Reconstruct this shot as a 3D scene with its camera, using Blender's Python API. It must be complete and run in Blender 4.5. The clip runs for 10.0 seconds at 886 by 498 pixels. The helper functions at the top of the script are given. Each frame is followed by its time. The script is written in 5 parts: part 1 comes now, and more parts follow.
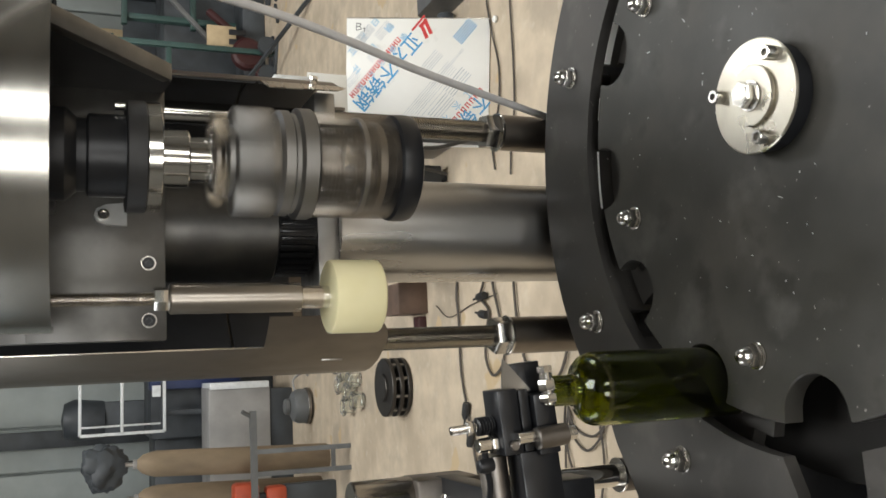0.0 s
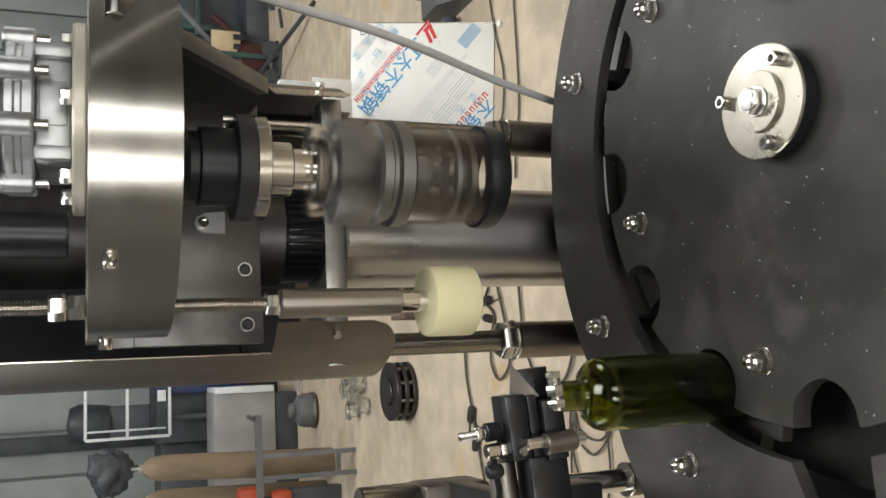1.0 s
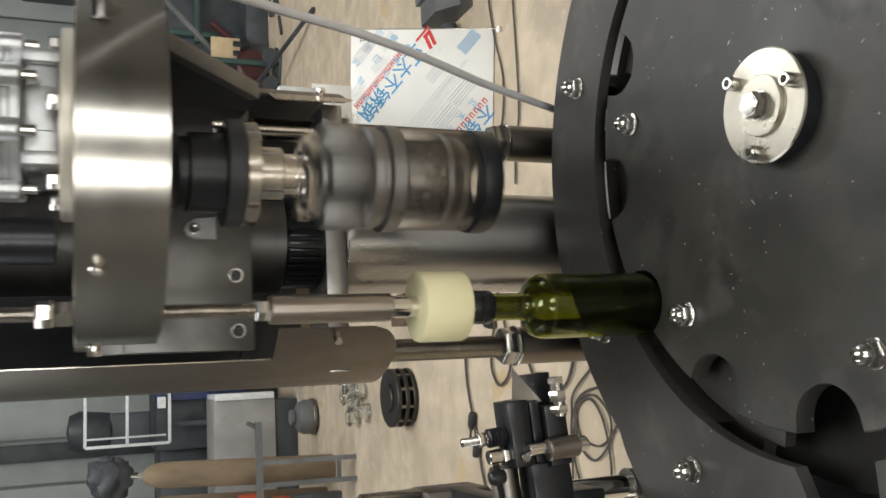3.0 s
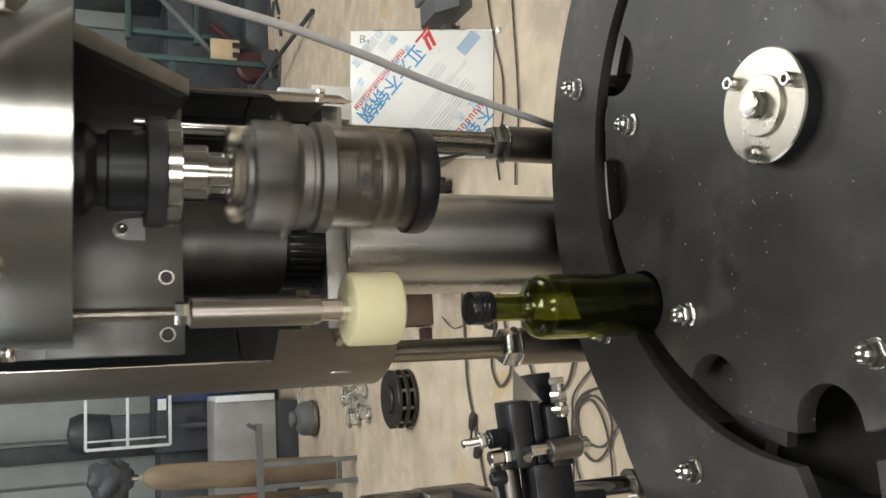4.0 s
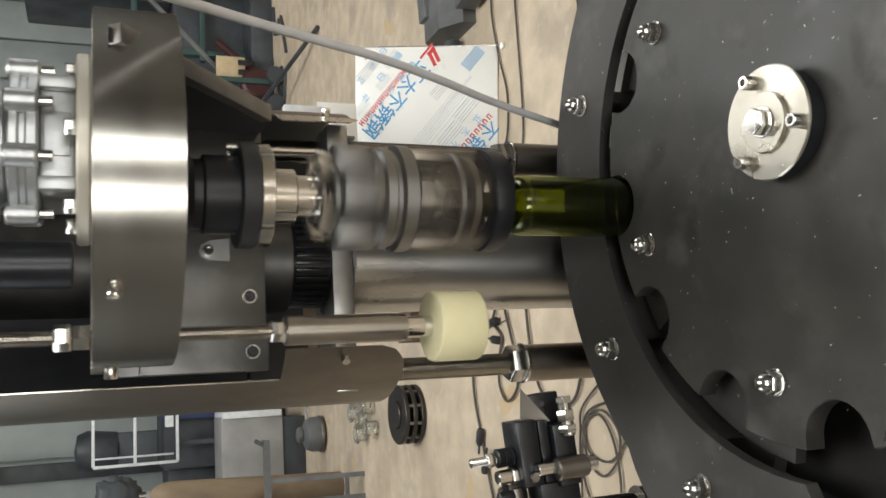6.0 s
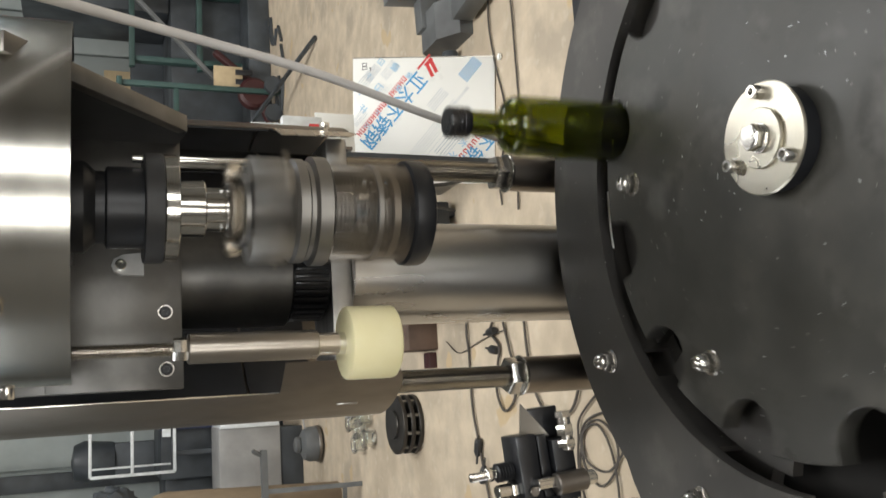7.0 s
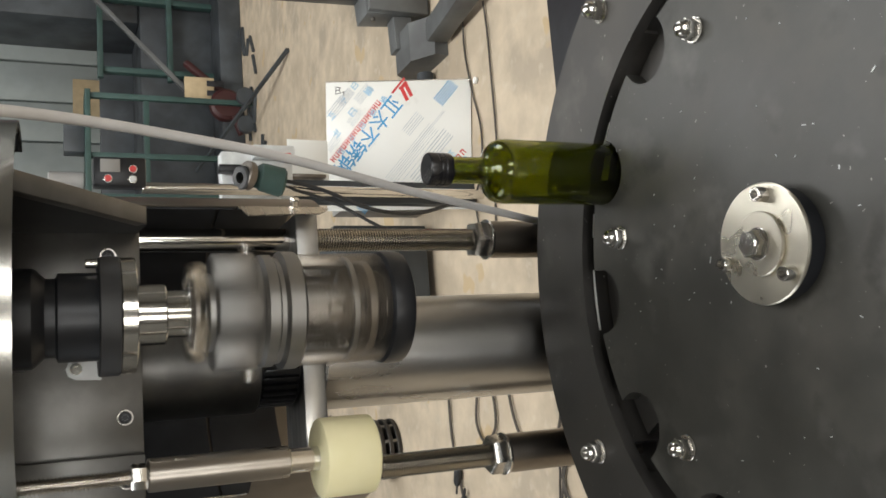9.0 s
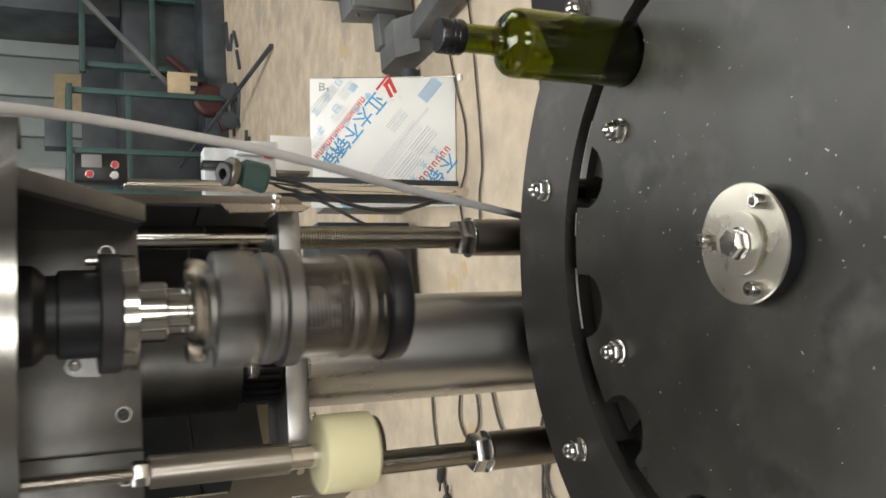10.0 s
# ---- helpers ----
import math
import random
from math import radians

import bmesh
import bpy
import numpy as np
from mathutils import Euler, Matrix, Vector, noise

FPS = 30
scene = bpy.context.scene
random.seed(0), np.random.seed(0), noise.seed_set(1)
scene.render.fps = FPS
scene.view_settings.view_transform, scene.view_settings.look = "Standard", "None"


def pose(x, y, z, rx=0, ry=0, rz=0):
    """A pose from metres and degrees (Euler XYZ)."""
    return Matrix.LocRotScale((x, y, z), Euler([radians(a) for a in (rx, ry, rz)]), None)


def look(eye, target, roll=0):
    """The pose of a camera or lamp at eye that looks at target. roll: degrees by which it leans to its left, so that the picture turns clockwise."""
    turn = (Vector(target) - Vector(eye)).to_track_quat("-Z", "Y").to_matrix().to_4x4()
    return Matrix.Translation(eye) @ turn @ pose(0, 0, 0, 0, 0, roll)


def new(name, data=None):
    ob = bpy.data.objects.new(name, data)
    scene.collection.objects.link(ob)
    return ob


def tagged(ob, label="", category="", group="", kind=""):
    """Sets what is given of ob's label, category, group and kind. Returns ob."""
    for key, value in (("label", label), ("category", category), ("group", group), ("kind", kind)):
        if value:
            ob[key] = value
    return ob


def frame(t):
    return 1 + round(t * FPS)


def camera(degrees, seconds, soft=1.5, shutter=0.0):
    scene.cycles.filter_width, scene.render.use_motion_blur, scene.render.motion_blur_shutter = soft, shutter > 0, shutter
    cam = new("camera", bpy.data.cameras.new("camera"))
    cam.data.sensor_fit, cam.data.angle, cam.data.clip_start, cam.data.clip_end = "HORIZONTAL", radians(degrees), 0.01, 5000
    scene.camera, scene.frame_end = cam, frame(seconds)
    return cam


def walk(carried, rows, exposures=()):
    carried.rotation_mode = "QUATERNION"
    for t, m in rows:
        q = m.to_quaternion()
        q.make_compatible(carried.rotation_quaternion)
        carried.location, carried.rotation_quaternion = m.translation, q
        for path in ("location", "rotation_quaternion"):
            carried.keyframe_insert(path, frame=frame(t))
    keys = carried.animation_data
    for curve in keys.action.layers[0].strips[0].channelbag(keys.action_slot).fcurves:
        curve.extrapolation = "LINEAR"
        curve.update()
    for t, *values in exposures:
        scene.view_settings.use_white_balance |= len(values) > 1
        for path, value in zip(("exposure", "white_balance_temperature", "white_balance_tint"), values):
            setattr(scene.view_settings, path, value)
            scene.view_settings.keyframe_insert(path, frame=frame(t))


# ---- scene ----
ZF = -0.703            # workshop floor; the star wheel's top face is z = 0
PATH = [
    (0, (-0.2144, -0.5788, 0.5555), (0.0404, 1.2526, -0.2066), -89.60),
    (0.5, (-0.2156, -0.5818, 0.5588), (0.0321, 1.2506, -0.2033), -89.72),
    (1, (-0.2123, -0.5802, 0.5597), (0.0506, 1.2535, -0.1943), -89.68),
    (1.5, (-0.2124, -0.5783, 0.5599), (0.0534, 1.2536, -0.1973), -89.61),
    (2, (-0.2120, -0.5770, 0.5587), (0.0603, 1.2546, -0.1970), -89.66),
    (2.5, (-0.2124, -0.5775, 0.5599), (0.0638, 1.2541, -0.1942), -89.64),
    (4, (-0.2129, -0.5766, 0.5603), (0.0662, 1.2546, -0.1941), -89.80),
    (4.5, (-0.2103, -0.5758, 0.5602), (0.0772, 1.2564, -0.1882), -89.83),
    (5, (-0.2102, -0.5776, 0.5603), (0.0855, 1.2549, -0.1842), -89.89),
    (6.5, (-0.2070, -0.5817, 0.5624), (0.1092, 1.2478, -0.1811), -89.85),
    (7, (-0.2036, -0.5848, 0.5649), (0.1244, 1.2409, -0.1828), -89.80),
    (7.5, (-0.1849, -0.5675, 0.5570), (0.1812, 1.2494, -0.1945), -89.79),
    (7.8, (-0.1555, -0.5563, 0.5519), (0.2164, 1.2537, -0.2135), -89.60),
    (8, (-0.1353, -0.5478, 0.5475), (0.2234, 1.2645, -0.2187), -90.11),
    (8.3, (-0.1026, -0.5492, 0.5464), (0.2118, 1.2655, -0.2332), -90.51),
    (8.5, (-0.0981, -0.5366, 0.5405), (0.2291, 1.2730, -0.2457), -90.63),
    (8.7, (-0.0923, -0.5510, 0.5450), (0.2241, 1.2565, -0.2504), -90.53),
    (9, (-0.0992, -0.5488, 0.5442), (0.2204, 1.2577, -0.2523), -90.46),
    (9.5, (-0.0947, -0.5493, 0.5413), (0.2362, 1.2394, -0.2900), -90.16),
    (10, (-0.0978, -0.5492, 0.5422), (0.2119, 1.2445, -0.2863), -90.37),
]
cam = camera(52.95, 10.0, soft=1.6, shutter=0.7)
walk(cam, [(t, look(e, g, r)) for t, e, g, r in PATH], ((0, -0.05), (4.0, -0.04), (6.5, 0.01), (8.0, 0.08), (9.5, -0.04), (10.0, -0.02)))

# ---- light ----
world = bpy.data.worlds.new("sky")
scene.world = world
world.use_nodes = True
_n = world.node_tree.nodes
_sky = _n.new("ShaderNodeTexSky")
_sky.sky_type, _sky.sun_disc = "NISHITA", False
_sky.sun_elevation, _sky.sun_rotation = radians(40), radians(200)
_n["Background"].inputs["Strength"].default_value = 0.12
world.node_tree.links.new(_sky.outputs["Color"], _n["Background"].inputs["Color"])


def sun_lamp():
    d = bpy.data.lights.new("sun", "SUN")
    d.energy, d.angle, d.color = 1.2, radians(12), (1.0, 0.96, 0.9)
    new("sun", d).matrix_world = look((0, 0, 0), (0.3, 0.75, -0.67))


def window_light(name, eye, target, w, h, watts, color=(1.0, 0.997, 0.965)):
    d = bpy.data.lights.new(name, "AREA")
    d.shape, d.size, d.size_y, d.energy, d.color = "RECTANGLE", w, h, watts, color
    new(name, d).matrix_world = look(eye, target)


sun_lamp()
# daylight in the two gate openings behind the camera; side and roof openings are assumed
window_light("gate_light", (-1.9, -5.9, 1.2), (-1.2, 0, 0.6), 1.3, 3.0, 100)
window_light("gate_light", (1.35, -5.9, 1.2), (0.9, 0, 0.6), 1.1, 3.0, 90)
# fill from unseen side windows and roof, added
window_light("side_fill", (5.4, 1.3, 2.0), (0, 0.9, 0.0), 2.4, 1.6, 65)
window_light("side_fill", (-4.4, 1.8, 2.0), (0, 1.6, -0.3), 3.2, 1.6, 45)
window_light("roof_fill", (0.4, 1.2, 3.7), (0.4, 1.2, 0), 1.2, 4.8, 190)
# added overhead to brighten the star wheel and its hub
window_light("roof_fill", (1.85, 3.5, 3.7), (1.85, 3.5, 0), 0.75, 2.2, 32)



# ---- materials ----
def mat(name, color, rough=0.5, metal=0.0, var=0.12, scale=30.0, bump=0.0, bscale=200.0, stretch=(1, 1, 1), trans=0.0, coat=0.0,
        second=None, sscale=4.0, rvar=0.1, speck=None, emission=None, stain=None, scuff=None):
    m = bpy.data.materials.new(name)
    m.use_nodes = True
    nt = m.node_tree
    b = nt.nodes["Principled BSDF"]
    b.inputs["Roughness"].default_value = rough
    b.inputs["Metallic"].default_value = metal
    b.inputs["Transmission Weight"].default_value = trans
    b.inputs["Coat Weight"].default_value = coat
    if trans:
        b.inputs["IOR"].default_value = 1.5
    tc = nt.nodes.new("ShaderNodeTexCoord")
    mp = nt.nodes.new("ShaderNodeMapping")
    mp.inputs["Scale"].default_value = stretch
    nt.links.new(tc.outputs["Object"], mp.inputs["Vector"])

    def noise_tex(s, detail=4.0):
        n = nt.nodes.new("ShaderNodeTexNoise")
        n.inputs["Scale"].default_value, n.inputs["Detail"].default_value = s, detail
        nt.links.new(mp.outputs["Vector"], n.inputs["Vector"])
        return n

    def mix(kind, a, bb, fac):
        x = nt.nodes.new("ShaderNodeMix")
        x.data_type, x.blend_type = "RGBA", kind
        for s, v in ((0, fac), (6, a), (7, bb)):
            if hasattr(v, "is_output"):
                nt.links.new(v, x.inputs[s])
            else:
                x.inputs[s].default_value = v if s == 0 else (*v, 1)
        return x.outputs[2]

    def ramp(src, lo, hi, a, c):
        r = nt.nodes.new("ShaderNodeMapRange")
        r.inputs[1].default_value, r.inputs[2].default_value, r.inputs[3].default_value, r.inputs[4].default_value = lo, hi, a, c
        nt.links.new(src, r.inputs[0])
        return r.outputs[0]

    fine, broad = noise_tex(scale), noise_tex(sscale, 6.0)
    dark = tuple(c * (1 - var) for c in color)
    lite = tuple(min(1.0, c * (1 + var)) for c in color)
    col = mix("MIX", dark, lite, ramp(fine.outputs["Fac"], 0.3, 0.7, 0, 1))
    if second:
        col = mix("MIX", col, second, ramp(broad.outputs["Fac"], 0.48, 0.72, 0, 1))
    if stain:
        st = noise_tex(stain[1], 5.0)
        col = mix("MIX", col, stain[0], ramp(st.outputs["Fac"], stain[2], stain[2] + 0.09, 0, 0.75))
    if scuff:
        sc = noise_tex(scuff[1], 8.0)
        col = mix("MIX", col, scuff[0], ramp(sc.outputs["Fac"], scuff[2], scuff[2] + 0.16, 0, scuff[3]))
    if speck:
        v = noise_tex(speck[1], 2.0)
        col = mix("MIX", col, speck[0], ramp(v.outputs["Fac"], speck[2], speck[2] + 0.03, 0, 1))
    nt.links.new(col, b.inputs["Base Color"])
    if not trans:
        nt.links.new(ramp(broad.outputs["Fac"], 0.3, 0.7, max(0.03, rough - rvar), min(1, rough + rvar)), b.inputs["Roughness"])
    if bump:
        bn = noise_tex(bscale, 3.0)
        bp = nt.nodes.new("ShaderNodeBump")
        bp.inputs["Strength"].default_value, bp.inputs["Distance"].default_value = bump, 0.001
        nt.links.new(bn.outputs["Fac"], bp.inputs["Height"])
        nt.links.new(bp.outputs["Normal"], b.inputs["Normal"])
    if emission:
        b.inputs["Emission Color"].default_value = (*emission[0], 1)
        b.inputs["Emission Strength"].default_value = emission[1]
    return m


STEEL_BRUSH = mat("brushed_steel", (0.60, 0.56, 0.50), 0.27, 1.0, 0.10, 40, 0.12, 60, (0.6, 0.6, 14), rvar=0.05, sscale=3)
STEEL_DRUM = mat("drum_steel", (0.47, 0.455, 0.42), 0.22, 1.0, 0.03, 25, 0.012, 40, (1, 1, 10), rvar=0.02, sscale=5)
STEEL_TUBE = mat("tube_steel", (0.54, 0.53, 0.51), 0.32, 1.0, 0.15, 18, 0.10, 90, (1, 1, 0.35), second=(0.34, 0.32, 0.29), sscale=9)
STEEL_PLATE = mat("milled_plate", (0.27, 0.255, 0.235), 0.42, 1.0, 0.15, 25, 0.1, 120, second=(0.22, 0.21, 0.19), sscale=14)
STEEL_SHINE = mat("polished_steel", (0.74, 0.72, 0.68), 0.14, 1.0, 0.05, 30, rvar=0.04)
STEEL_HUB = mat("turned_steel", (0.72, 0.68, 0.58), 0.30, 1.0, 0.08, 20, 0.06, 160, second=(0.66, 0.62, 0.52), sscale=22, rvar=0.06)
STEEL_DARK = mat("dull_steel", (0.24, 0.22, 0.20), 0.42, 1.0, 0.2, 30, 0.15, 120, second=(0.16, 0.14, 0.12), sscale=18)
# milled plate steel again, darkened for the shade under the drum
STEEL_SHADED = mat("shaded_bearing_steel", (0.15, 0.147, 0.142), 0.45, 1.0, 0.15, 20, 0.1, 120, second=(0.105, 0.103, 0.10), sscale=16)
STEEL_SLEEVE = mat("sleeve_steel", (0.44, 0.41, 0.37), 0.28, 1.0, 0.12, 18, 0.08, 90, (1, 1, 0.35), second=(0.33, 0.30, 0.27), sscale=14)
STEEL_THREAD = mat("thread_steel", (0.52, 0.49, 0.44), 0.24, 1.0, 0.12, 60)
CHUCK_STEEL = mat("worn_chuck_steel", (0.31, 0.303, 0.293), 0.44, 1.0, 0.15, 25, 0.1, 120, second=(0.23, 0.224, 0.215), sscale=14)
STEEL_BRONZE = mat("oiled_steel", (0.27, 0.24, 0.205), 0.4, 1.0, 0.2, 30, 0.1, 120)
STEEL_SHROUD = mat("shroud_steel", (0.27, 0.24, 0.205), 0.36, 1.0, 0.12, 14, 0.06, 60, (1, 1, 0.5), second=(0.19, 0.165, 0.14), sscale=12)
STEEL_BAR = mat("bright_milled_bar", (0.56, 0.55, 0.53), 0.38, 1.0, 0.15, 22, 0.12, 140, (1, 6, 1), second=(0.44, 0.43, 0.41), sscale=14)
STEEL_NUT = mat("plain_steel_nut", (0.50, 0.48, 0.45), 0.28, 1.0, 0.12, 50)
ZINC = mat("zinc_bolt", (0.68, 0.66, 0.62), 0.2, 1.0, 0.1, 60, rvar=0.06)
ALU = mat("cast_aluminium", (0.52, 0.53, 0.53), 0.42, 0.85, 0.1, 60, 0.25, 300)
CREAM_FLANGE = mat("cream_flange", (0.62, 0.58, 0.49), 0.4, 0.3, 0.08, 20)
STAR = mat("dark_grey_star_plate", (0.044, 0.043, 0.038), 0.38, 0.0, 0.20, 16, 0.05, 260, second=(0.065, 0.060, 0.051), sscale=8, rvar=0.11,
           speck=((0.26, 0.25, 0.23), 150, 0.725), stain=((0.024, 0.023, 0.020), 15, 0.57), scuff=((0.13, 0.125, 0.115), 13, 0.56, 0.55))
GUIDE = mat("dark_grey_guide_plate", (0.046, 0.043, 0.040), 0.42, 0.0, 0.14, 15, 0.05, 260, second=(0.061, 0.056, 0.050), sscale=8,
            speck=((0.24, 0.23, 0.21), 140, 0.725), scuff=((0.12, 0.112, 0.10), 15, 0.56, 0.45))
# near-black that paints shade inside the covers and on the gusset
SHADE_BLACK = mat("black_for_shade", (0.029, 0.030, 0.033), 0.55, 0.0, 0.2, 30)
BLACK_OX = mat("blackened_steel", (0.019, 0.020, 0.023), 0.36, 0.3, 0.2, 40, 0.06, 200)
TRACK = mat("worn_track", (0.016, 0.015, 0.014), 0.92, 0.0, 0.2, 30, 0.2, 120, rvar=0.04)
BLACK_RUBBER = mat("black_rubber", (0.02, 0.02, 0.021), 0.5, 0.0, 0.15, 50)
NYLON = mat("cream_nylon", (0.99, 0.90, 0.56), 0.42, 0.0, 0.03, 30, 0.05, 200, second=(0.94, 0.86, 0.50), sscale=20)
GLASS_GREEN = mat("green_glass", (0.29, 0.325, 0.022), 0.02, 0.0, 0.02, 10, trans=1.0)
CAP_BLACK = mat("black_cap_lacquer", (0.012, 0.012, 0.014), 0.28, 0.0, 0.1, 40)
CABLE_GREY = mat("pale_grey_cable", (0.66, 0.64, 0.63), 0.5, 0.0, 0.06, 40, 0.1, 300)
CABLE_DUST = mat("dusty_cable", (0.07, 0.06, 0.05), 0.7)
CABLE_BLACK = mat("black_cable", (0.02, 0.02, 0.02), 0.5)
FLOOR = mat("worn_concrete", (0.53, 0.44, 0.325), 0.75, 0.0, 0.15, 11, 0.35, 60, second=(0.40, 0.325, 0.235), sscale=2.6, speck=((0.50, 0.38, 0.23), 6.0, 0.66), stain=((0.37, 0.31, 0.235), 3.4, 0.56), scuff=((0.62, 0.55, 0.44), 17, 0.58, 0.5))
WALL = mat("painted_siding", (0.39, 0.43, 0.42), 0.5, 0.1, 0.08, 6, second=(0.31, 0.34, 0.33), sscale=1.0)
# darker copy of the siding, backlit shade put into its colour
WALL_BACKLIT = mat("backlit_siding", (0.16, 0.155, 0.14), 0.6, 0.0, 0.2, 3)
CEIL = mat("roof_sheet", (0.2, 0.195, 0.185), 0.7, 0.0, 0.1, 2)
FILM_WHITE = mat("white_film", (0.86, 0.86, 0.82), 0.32, 0.0, 0.03, 5)
INK_BLUE = mat("blue_ink", (0.08, 0.34, 0.62), 0.4)
INK_PALE = mat("pale_blue_ink", (0.32, 0.55, 0.73), 0.4)
INK_GREY = mat("grey_ink", (0.60, 0.63, 0.65), 0.4)
INK_RED = mat("red_ink", (0.62, 0.05, 0.05), 0.4)
PEN_BLACK = mat("pen_ink", (0.03, 0.03, 0.03), 0.5)
RED_PAINT = mat("red_paint", (0.30, 0.025, 0.022), 0.45, 0.0, 0.15, 12)
DARK_RED = mat("dull_dark_red", (0.040, 0.009, 0.009), 0.5, 0.0, 0.2, 12)
ORANGE = mat("orange_plastic", (0.42, 0.07, 0.03), 0.45, 0.0, 0.15, 12)
GREY_PAINT = mat("grey_machine_paint", (0.12, 0.125, 0.125), 0.5, 0.0, 0.2, 9, second=(0.08, 0.08, 0.08), sscale=5)
GREEN_PAINT = mat("green_machine_paint", (0.03, 0.065, 0.058), 0.5, 0.0, 0.2, 10)
DARK_CLUTTER = mat("dark_machine_paint", (0.045, 0.052, 0.058), 0.5, 0.0, 0.3, 6, second=(0.025, 0.027, 0.03), sscale=4)
BLUE_PAINT = mat("blue_paint", (0.022, 0.035, 0.10), 0.45)
CARD = mat("cardboard", (0.46, 0.36, 0.22), 0.8, 0.0, 0.1, 15)
WOODROLL = mat("rusty_brown_paint", (0.22, 0.165, 0.105), 0.75, 0.0, 0.3, 9, second=(0.15, 0.11, 0.075), sscale=5, stretch=(1, 1, 0.4))
WHITE_PAINT = mat("white_frame_paint", (0.66, 0.68, 0.68), 0.45)
CAB_GREY = mat("grey_cabinet_paint", (0.30, 0.292, 0.28), 0.5, 0.0, 0.12, 8, second=(0.24, 0.232, 0.22), sscale=5)
BRICK_DARK = mat("brown_box", (0.11, 0.07, 0.05), 0.7, 0.0, 0.25, 14)
RUBBER_TYRE = mat("dark_bronze", (0.05, 0.045, 0.04), 0.4, 0.7, 0.2, 20)
CLEAR = mat("clear_plastic", (0.9, 0.92, 0.9), 0.05, 0.0, 0.02, 10, trans=1.0)


# ---- mesh helpers ----
def xf(bm, m, verts=None):
    bmesh.ops.transform(bm, matrix=m, verts=verts or bm.verts)


def part(name, bm, material, parent=None, label="", smooth=True, at=None):
    me = bpy.data.meshes.new(name)
    bmesh.ops.recalc_face_normals(bm, faces=bm.faces)
    if smooth:
        for e in bm.edges:
            e.smooth = not (len(e.link_faces) == 2 and e.calc_face_angle(0) > radians(33))
        for f in bm.faces:
            f.smooth = True
    bm.to_mesh(me)
    bm.free()
    me.materials.append(material)
    ob = new(name, me)
    if at is not None:
        ob.matrix_basis = at
    if parent is not None:
        ob.parent = parent
    if label:
        tagged(ob, label)
    return ob


def thing(name, label, category, at=None, group="", kind=""):
    ob = new(name)
    ob.empty_display_size = 0.05
    if at is not None:
        ob.matrix_basis = at
    return tagged(ob, label, category, group, kind)


def lathe(profile, seg=48, closed=False, bm=None, m=None):
    """Revolves (r, z) pairs about z; ends on the axis close it."""
    bm = bm or bmesh.new()
    rings = []
    for r, z in profile:
        if r < 1e-6:
            rings.append([bm.verts.new((0, 0, z))])
        else:
            rings.append([bm.verts.new((r * math.cos(2 * math.pi * i / seg), r * math.sin(2 * math.pi * i / seg), z)) for i in range(seg)])
    pairs = list(zip(rings, rings[1:])) + ([(rings[-1], rings[0])] if closed else [])
    for a, b in pairs:
        for i in range(seg):
            j = (i + 1) % seg
            if len(a) == 1 and len(b) == 1:
                continue
            if len(a) == 1:
                bm.faces.new((a[0], b[i], b[j]))
            elif len(b) == 1:
                bm.faces.new((a[i], a[j], b[0]))
            else:
                bm.faces.new((a[i], a[j], b[j], b[i]))
    if m is not None:
        xf(bm, m, [v for r in rings for v in r])
    return bm


def cyl(r, z0, z1, seg=40, bev=0.0008, bm=None, m=None):
    return lathe([(0, z0), (r - bev, z0), (r, z0 + bev), (r, z1 - bev), (r - bev, z1), (0, z1)], seg, bm=bm, m=m)


def pipe(ro, ri, z0, z1, seg=40, bev=0.0008, bm=None, m=None):
    return lathe([(ri, z0), (ro - bev, z0), (ro, z0 + bev), (ro, z1 - bev), (ro - bev, z1), (ri, z1)], seg, True, bm, m)


def box(x0, x1, y0, y1, z0, z1, bev=0.001, bm=None, m=None):
    bm = bm or bmesh.new()
    vs = bmesh.ops.create_cube(bm, size=1)["verts"]
    xf(bm, Matrix.Translation(((x0 + x1) / 2, (y0 + y1) / 2, (z0 + z1) / 2)) @ Matrix.Diagonal((x1 - x0, y1 - y0, z1 - z0, 1)), vs)
    if bev:
        r = bmesh.ops.bevel(bm, geom=list({e for v in vs for e in v.link_edges}), offset=bev, segments=2, affect="EDGES", profile=0.5)
        vs = list({v for f in r["faces"] for v in f.verts} | {v for v in vs if v.is_valid})
    if m is not None:
        xf(bm, m, vs)
    return bm


def slab(outline, z0, z1, bm=None, m=None):
    """A plate from an outline of (x, y)."""
    bm = bm or bmesh.new()
    lo = [bm.verts.new((x, y, z0)) for x, y in outline]
    hi = [bm.verts.new((x, y, z1)) for x, y in outline]
    k = len(outline)
    for i in range(k):
        j = (i + 1) % k
        bm.faces.new((lo[i], lo[j], hi[j], hi[i]))
    f1, f2 = bm.faces.new(hi), bm.faces.new(lo[::-1])
    bmesh.ops.triangulate(bm, faces=[f1, f2])
    if m is not None:
        xf(bm, m, lo + hi)
    return bm


def strip(inner, outer, z0, z1):
    """A plate between two lines of points of the same count."""
    bm = bmesh.new()
    v = [[bm.verts.new((x, y, z)) for x, y in line] for line in (inner, outer) for z in (z0, z1)]
    il, ih, ol, oh = v
    for i in range(len(inner) - 1):
        for a, d in ((ih, oh), (il, ol), (il, ih), (ol, oh)):
            bm.faces.new((a[i], a[i + 1], d[i + 1], d[i]))
    for i in (0, -1):
        bm.faces.new((il[i], ih[i], oh[i], ol[i]))
    return bm


